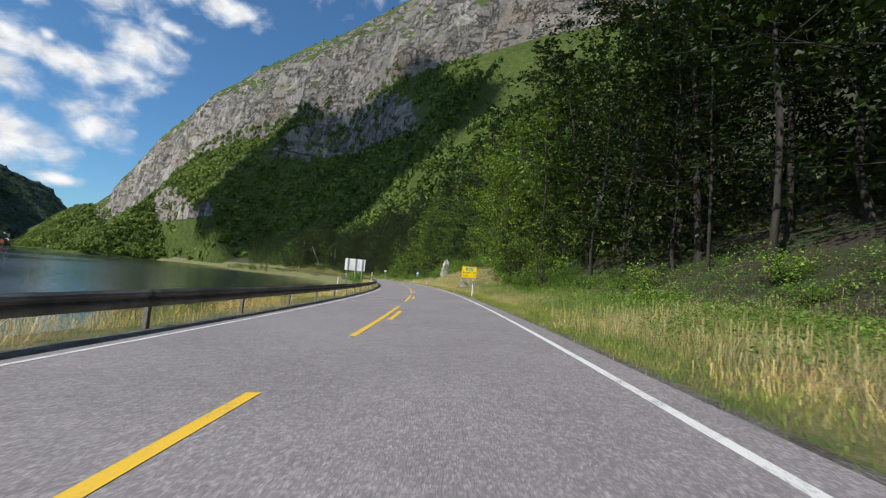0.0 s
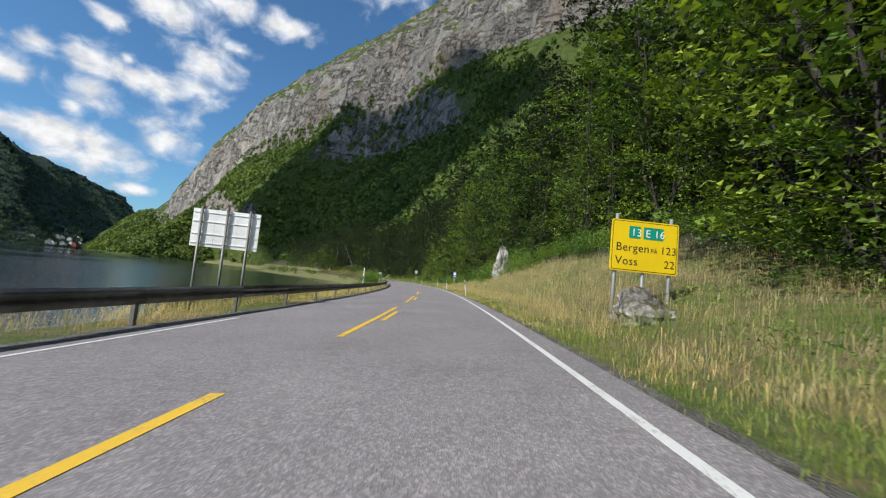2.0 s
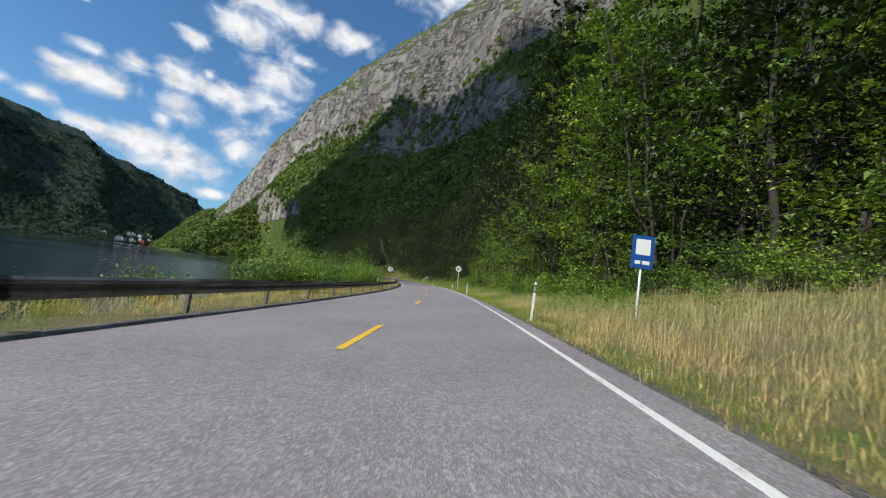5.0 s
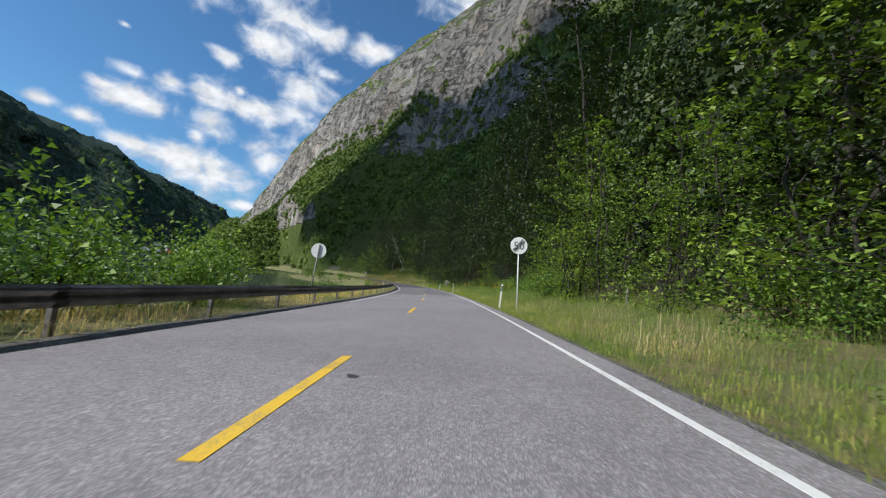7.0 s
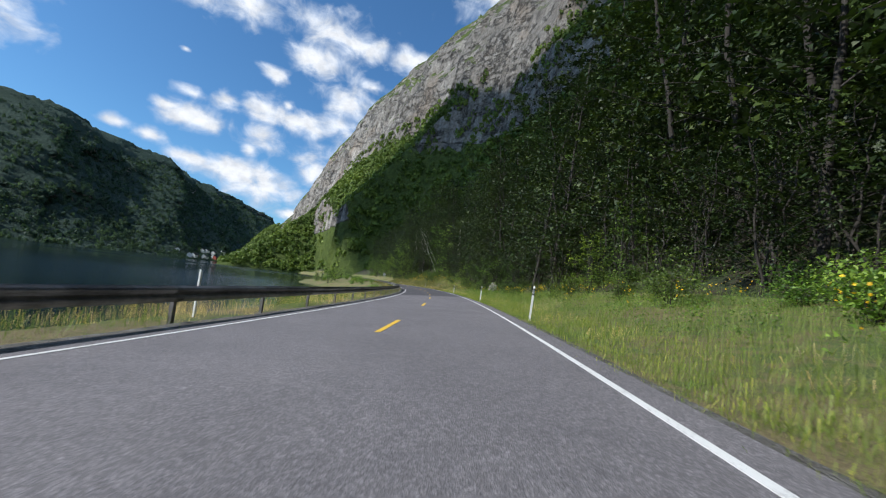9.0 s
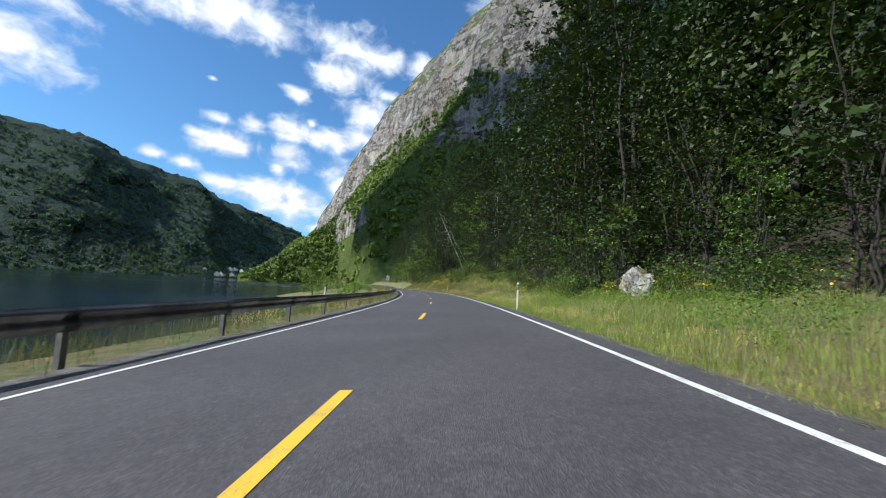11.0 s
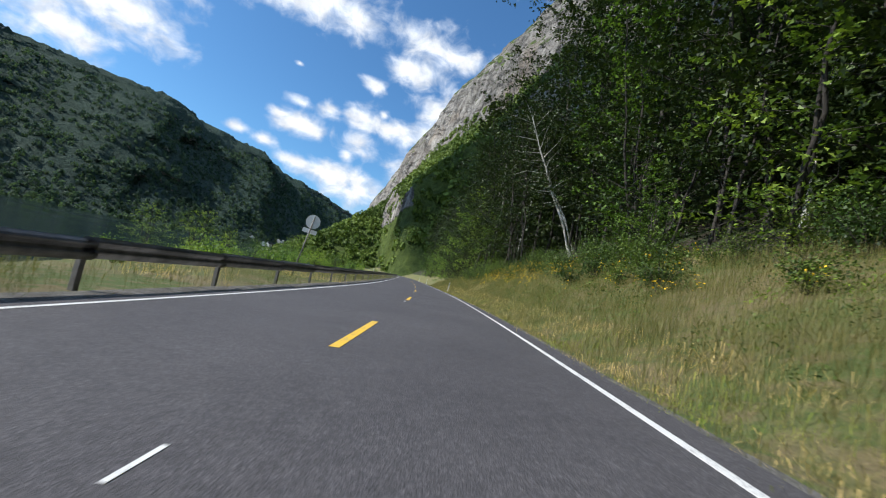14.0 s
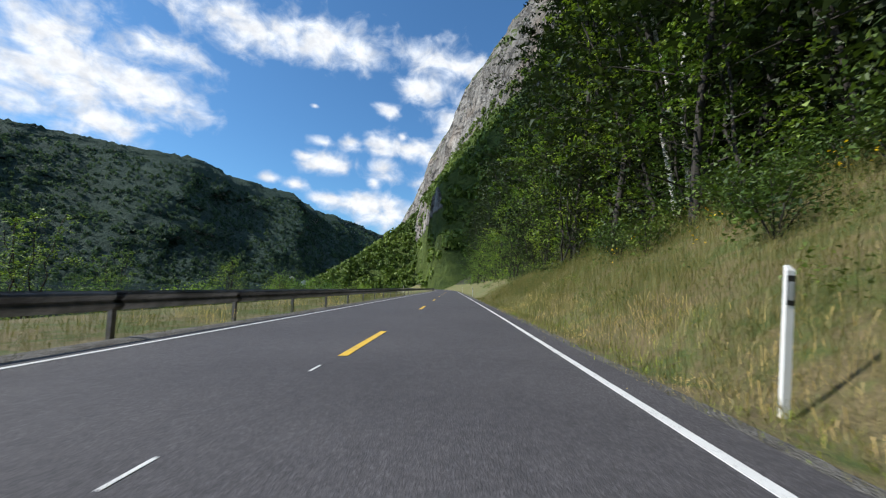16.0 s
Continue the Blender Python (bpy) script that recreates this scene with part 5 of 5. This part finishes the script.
# clumps by the rock, and on the bank of the birch wood
for s, d, k, c in ((77.6, 5.4, 2, 0.9), (77.2, 6.6, 0, 0.9), (80.6, 3.9, 1, 1.0), (81.5, 4.3, 1, 1.1), (83.0, 6.2, 1, 1.1), (84.6, 8.0, 3, 1.1), (86.6, 8.6, 1, 1.3), (76.2, 5.9, 0, 0.8), (78.2, 8.0, 3, 1.0), (79.6, 7.9, 3, 1.1), (88.5, 9.2, 3, 1.1), (75.0, 7.0, 0, 0.9), (79.4, 3.7, 2, 0.8),
                   (297.0, 5.6, 0, 1.0), (300.0, 6.8, 3, 0.9), (303.5, 6.2, 1, 1.0), (306.5, 7.4, 3, 1.0), (309.0, 6.0, 1, 1.1), (332.0, 4.6, 3, 0.8), (334.5, 5.4, 1, 1.1), (337.0, 4.4, 1, 1.0), (339.5, 5.6, 3, 0.9), (343.0, 4.8, 1, 1.0)):
    plant_bush(k, s, d, c)
for s in np.arange(286, 350, 2.2):
    plant_bush(int(RNG.choice([0, 1, 1])), s, 8.8 - 4.2 * RNG.uniform(0, 1) ** 1.6, RNG.uniform(0.7, 1.1), "green shrub on the bank below the birches")
for s in np.arange(318, 440, 5.0):
    k = int(RNG.choice([7, 3, 7]))
    t = plant_tree(k, s, RNG.uniform(-32, -18), RNG.uniform(0.45, 0.65), RNG.uniform(0, 360))
    tagged(t, "small young green tree in the meadow by the lake", "tree", "young trees by the lake")


# shrubs at the foot of the wood above the straw bank
for s in np.arange(49, 80, 1.8):
    plant_bush(int(RNG.choice([0, 1, 3])), s, edge(s) - RNG.uniform(-0.3, 0.9), RNG.uniform(0.7, 1.1), "dark green shrub at the foot of the wood")


def herbs(name, us_, du, leaves, radius, high, leaf, ratio, mat, label):
    """Clumps of low leafy plants, each a small dome of leaves on the ground."""
    k = len(us_)
    grow = np.repeat(RNG.uniform(0.6, 1.25, k), leaves)
    a, r = RNG.uniform(0, 6.283, k * leaves), np.sqrt(RNG.uniform(0, 1, k * leaves)) * radius * grow
    top = high * grow * np.sqrt(np.clip(1.02 - (r / (radius * grow)) ** 2, 0, 1))
    x, y = road_xy(np.repeat(us_, leaves), np.repeat(du, leaves))
    z = np.repeat(ground_z(us_, du), leaves)
    c = np.stack([x + r * np.cos(a), y + r * np.sin(a), z + 0.03 + top * RNG.uniform(0.35, 1.0, k * leaves) ** 0.6], -1)
    ob = new(name, mesh_of(name, leaf_tris(c, leaf, RNG, 0.6, ratio), np.arange(len(c) * 3).reshape(-1, 3), mat))
    return tagged(ob, label, name, kind="stuff")


# low undergrowth between the bushes and along the wood's edge
n = 2100
us_ = RNG.uniform(-6, 400, n)
hug = np.array([edge(q) for q in us_])
du = np.where(RNG.uniform(0, 1, n) < 0.65, hug + RNG.normal(0.1, 0.8, n), 2.8 + (hug - 2.8) * RNG.uniform(0, 1, n) ** 0.7)
keep = (lumps(us_, du, 2.2, 3) > -0.2 - 0.5 * ((us_ > 168) & (us_ < 245)) + 2.5 * ((us_ > 141) & (us_ < 157))) & ((us_ < 46) | (us_ > 76) | (du > hug - 1)) & (du > 2.4)
herbs("undergrowth", us_[keep & (us_ < 190)], du[keep & (us_ < 190)], 62, 0.62, 0.75, 0.105, 0.8, LEAF_BUSH, "low leafy green undergrowth along the wood's edge")
herbs("undergrowth", us_[keep & (us_ >= 190)], du[keep & (us_ >= 190)], 62, 0.62, 0.75, 0.105, 0.8, LEAF_DIMMED, "leafy undergrowth at the foot of the wood, coloured dim for shade")

# ferns and brambles under the first trees, and the lush top of the bank further on
us_ = np.concatenate([RNG.uniform(5, 33, 300), RNG.uniform(226, 290, 330)])
du = np.where(us_ < 40, 5.2 + 6.0 * RNG.uniform(0, 1, len(us_)), 4.2 + 5.4 * RNG.uniform(0, 1, len(us_)))
herbs("undergrowth", us_[us_ < 40], du[us_ < 40], 62, 0.6, 0.7, 0.10, 0.6, LEAF_BUSH, "bright green ferns and brambles under the first trees")
herbs("undergrowth", us_[us_ > 40], du[us_ > 40], 62, 0.6, 0.7, 0.10, 0.5, LEAF, "lush green weeds at the top of the bank")

# smaller weeds in patches, thick on the lush stretches of the bank
n = 1900
us_ = np.concatenate([RNG.uniform(4, 46, int(n / 1.8)), RNG.uniform(49, 78, n // 9), RNG.uniform(100, 140, n // 8), RNG.uniform(157, 250, int(n / 2.2)), RNG.uniform(256, 355, int(n / 2.2))])
du = 2.0 + np.where(us_ < 46, 7.0, 6.0) * RNG.uniform(0, 1, len(us_))
keep = (lumps(us_, du, 1.6, 6) > np.where(us_ > 255, -0.05, np.where((us_ > 48) & (us_ < 79), 0.35, np.where(us_ < 46, -0.6, -0.3)))) & ~((us_ > 42) & (us_ < 47.5) & (du < 5))
late = us_ > 255
herbs("weeds", us_[keep & ~late], du[keep & ~late], 58, 0.36, 0.52, 0.075, 0.55, LEAF_BUSH, "tall green weeds and ferns on the roadside bank")
herbs("weeds", us_[keep & late], du[keep & late], 58, 0.40, 0.62, 0.080, 0.55, LEAF_DIMMED, "rank green weeds below the birches, coloured dim for cloud shade")


def grass(name, spots, height, mat, label, blades=13):
    """Slender leaning blades in one mesh."""
    n = len(spots) * blades
    c = np.repeat(spots, blades, 0) + np.concatenate([RNG.normal(0, 0.2, (n, 2)), np.zeros((n, 1))], 1)
    h = np.repeat(height, blades) * RNG.uniform(0.4, 1.2, n)
    a = RNG.uniform(0, 2 * np.pi, n)
    out = np.stack([np.cos(a), np.sin(a), 0 * a], -1)
    side = np.stack([-np.sin(a), np.cos(a), 0 * a], -1) * (0.0014 + 0.0028 * RNG.uniform(0, 1, n) ** 2)[:, None]
    sway = RNG.uniform(0.0, 1.0, n) ** 1.3
    tip = c + out * (sway * h)[:, None] + np.stack([0 * a, 0 * a, h * (1.05 - 0.4 * sway)], -1)
    ear = (RNG.uniform(0, 1, n) < 0.45)[:, None]            # stalks that carry a loose head at the top
    v = np.stack([np.where(ear, tip - side * 1.5, c - side), np.where(ear, tip + side * 1.5, c + side), np.where(ear, c, tip)], 1).reshape(-1, 3)
    i = np.arange(n)[:, None] * 3
    ob = new(name, mesh_of(name, v, np.concatenate([i, i + 1, i + 2], 1), mat))
    return tagged(ob, label, "grass", kind="stuff")


def tufts(count, s0, s1, d0, d1, power=1.0):
    s = RNG.uniform(s0, s1, count)
    d = d0 + (d1 - d0) * RNG.uniform(0, 1, count) ** power
    x, y = road_xy(s, d)
    return np.stack([x, y, ground_z(s, d) - 0.02], -1), s, d


p, s, d = (np.concatenate(q) for q in zip(tufts(46000, 0, 370, 0.75, 8.5, 1.7), tufts(15000, 284, 364, 1.3, 9.5)))
dry = lumps(s, d, 3.5, 5) + 0.5 * lumps(s, d, 0.9, 3) + np.interp(s, [0, 40, 46, 80, 100, 115, 150, 180, 235, 262, 300, 400], [0.2, 0.2, 1.0, 1.1, 0.85, 0.0, -0.3, -0.9, -0.4, 0.15, -0.1, -0.3]) - 1.7 * (d < 1.5)
tall = np.interp(d, [0.7, 1.2, 2.2, 5, 8], [0.14, 0.28, 0.44, 0.48, 0.46]) * (1 + 0.3 * lumps(s, d, 1.7, 9))
m = dry > 0.15
late = s > 252 + 6 * lumps(s, d, 4.0, 2)
grass("dry_grass", p[m & ~late], tall[m & ~late], GRASS, "tall dry straw-coloured grass on the roadside bank")
grass("green_grass", p[~m & ~late], tall[~m & ~late] * 0.75, GRASS_GREEN, "green and yellowing grass on the roadside verge")
pale = late & (dry > 0.75)
grass("dry_grass", p[pale], tall[pale], GRASS, "scattered pale straw on the bank below the birches")
grass("olive_grass", p[late & ~pale], tall[late & ~pale] * 0.95, GRASS_OLIVE, "rank olive-green grass on the bank below the birches")
p, s, d = tufts(9000, 0, 380, -10.5, -7.0, 1.0)
tall = np.interp(d, [-11, -8.5, -7.2, -6.7], [0.6, 0.56, 0.36, 0.14]) * (1 + 0.25 * lumps(s, d, 1.7, 9))
m = lumps(s, d, 2.5, 1) + 0.5 * lumps(s, d, 0.8, 1) > np.interp(s, [160, 220], [-0.1, 0.75])
grass("dry_grass", p[m], tall[m], GRASS, "dry yellow grass under the guard rail")
late = s > 205
grass("green_grass", p[~m & ~late], tall[~m & ~late], GRASS_GREEN, "green grass under the guard rail")
grass("olive_grass", p[~m & late], tall[~m & late], GRASS_OLIVE, "olive grass under the guard rail")

# short turf along the edge of the asphalt
p, s, d = tufts(9000, 0, 350, 0.6, 2.4, 1.1)
tall = 0.12 + 0.10 * np.clip(d - 0.6, 0, 1.5) * (1 + 0.4 * lumps(s, d, 0.9, 4))
m = lumps(s, d, 1.2, 8) + 0.8 * (d - 1.3) + np.interp(s, [0, 40, 48, 100, 120, 160, 250, 262, 350], [-0.2, 0.0, 0.7, 0.6, -0.5, -0.6, -0.4, 0.4, 0.3]) > 0.2
grass("verge_grass", p[m], tall[m], GRASS, "short bleached turf along the edge of the asphalt", 12)
grass("verge_grass", p[~m], tall[~m], GRASS_GREEN, "short green turf along the edge of the asphalt", 12)

# yellow flowers on the late bank
p, s, d = (np.concatenate(q) for q in zip(tufts(170, 168, 345, 2.6, 7.5), tufts(150, 306, 330, 3.4, 8.0)))
c = np.repeat(p, 9, 0) + RNG.normal(0, 1, (len(p) * 9, 3)) * (0.10, 0.10, 0.12) + (0, 0, 0.85)
tagged(new("flowers", mesh_of("flowers", leaf_quads(c, 0.055, RNG, 0.8, 0.9), quads(len(c)), FLOWER)), "small yellow wild flowers in the roadside grass", "flowers", kind="stuff")


# ---- hamlet beyond the lake ----
def house(x, y, z, w, l, h, turn, wall, seed):
    t = tagged(new("house"), "small white wooden house with a dark gable roof by the lake" if wall is HOUSE_WHITE else "red wooden house with a dark gable roof by the lake", "house", "houses of the hamlet")
    bm = bmesh.new()
    box(bm, -w / 2, w / 2, -l / 2, l / 2, -2.0, h)
    g = [bm.verts.new(v) for v in ((-w / 2, -l / 2, h), (w / 2, -l / 2, h), (0, -l / 2, h + w * 0.42), (-w / 2, l / 2, h), (w / 2, l / 2, h), (0, l / 2, h + w * 0.42))]
    bm.faces.new((g[0], g[1], g[2])), bm.faces.new((g[4], g[3], g[5]))
    part("wall", bm, wall, t)
    bm = bmesh.new()
    e = 0.5
    rows = [[bm.verts.new((sx * (w / 2 + e) if k else 0.0, yy, (h - e * 0.84 if k else h + w * 0.42) + 0.08)) for sx, k in ((-1, 1), (1, 0), (1, 1))] for yy in (-l / 2 - e, l / 2 + e)]
    for i in range(2):
        bm.faces.new((rows[0][i], rows[0][i + 1], rows[1][i + 1], rows[1][i]))
    bmesh.ops.solidify(bm, geom=bm.faces[:], thickness=0.25)
    part("roof", bm, ROOF_DARK, t)
    for k in range(3):
        bm = bmesh.new()
        yy = -l / 2 + l * (k + 0.5) / 3
        box(bm, w / 2 - 0.02, w / 2 + 0.06, yy - 0.6, yy + 0.6, 1.0, 2.4)
        part("window", bm, GLASS, t)
    t.matrix_basis = pose(x, y, z, 0, 0, turn)


def slope_z(x, y):
    q = far_pts[:, :14].reshape(-1, 3)
    return float(q[((q[:, 0] - x) ** 2 + (q[:, 1] - y) ** 2).argmin(), 2])


hr = np.random.default_rng(21)
for k in range(16):
    u = 6.9 + 0.075 * k + hr.uniform(-0.04, 0.04)
    inland = hr.uniform(12, 70)
    x, y = (float(np.interp(u, FAR_T, [q[i] for q in FAR_SHORE])) for i in (0, 1))
    x, y = x - inland * 0.85, y + inland * -0.2
    house(x, y, max(0.5, slope_z(x, y)) + 1.5, hr.uniform(7, 10), hr.uniform(9, 16), hr.uniform(4.5, 6.5), hr.uniform(20, 70), HOUSE_RED if k % 5 == 3 else HOUSE_WHITE, k)
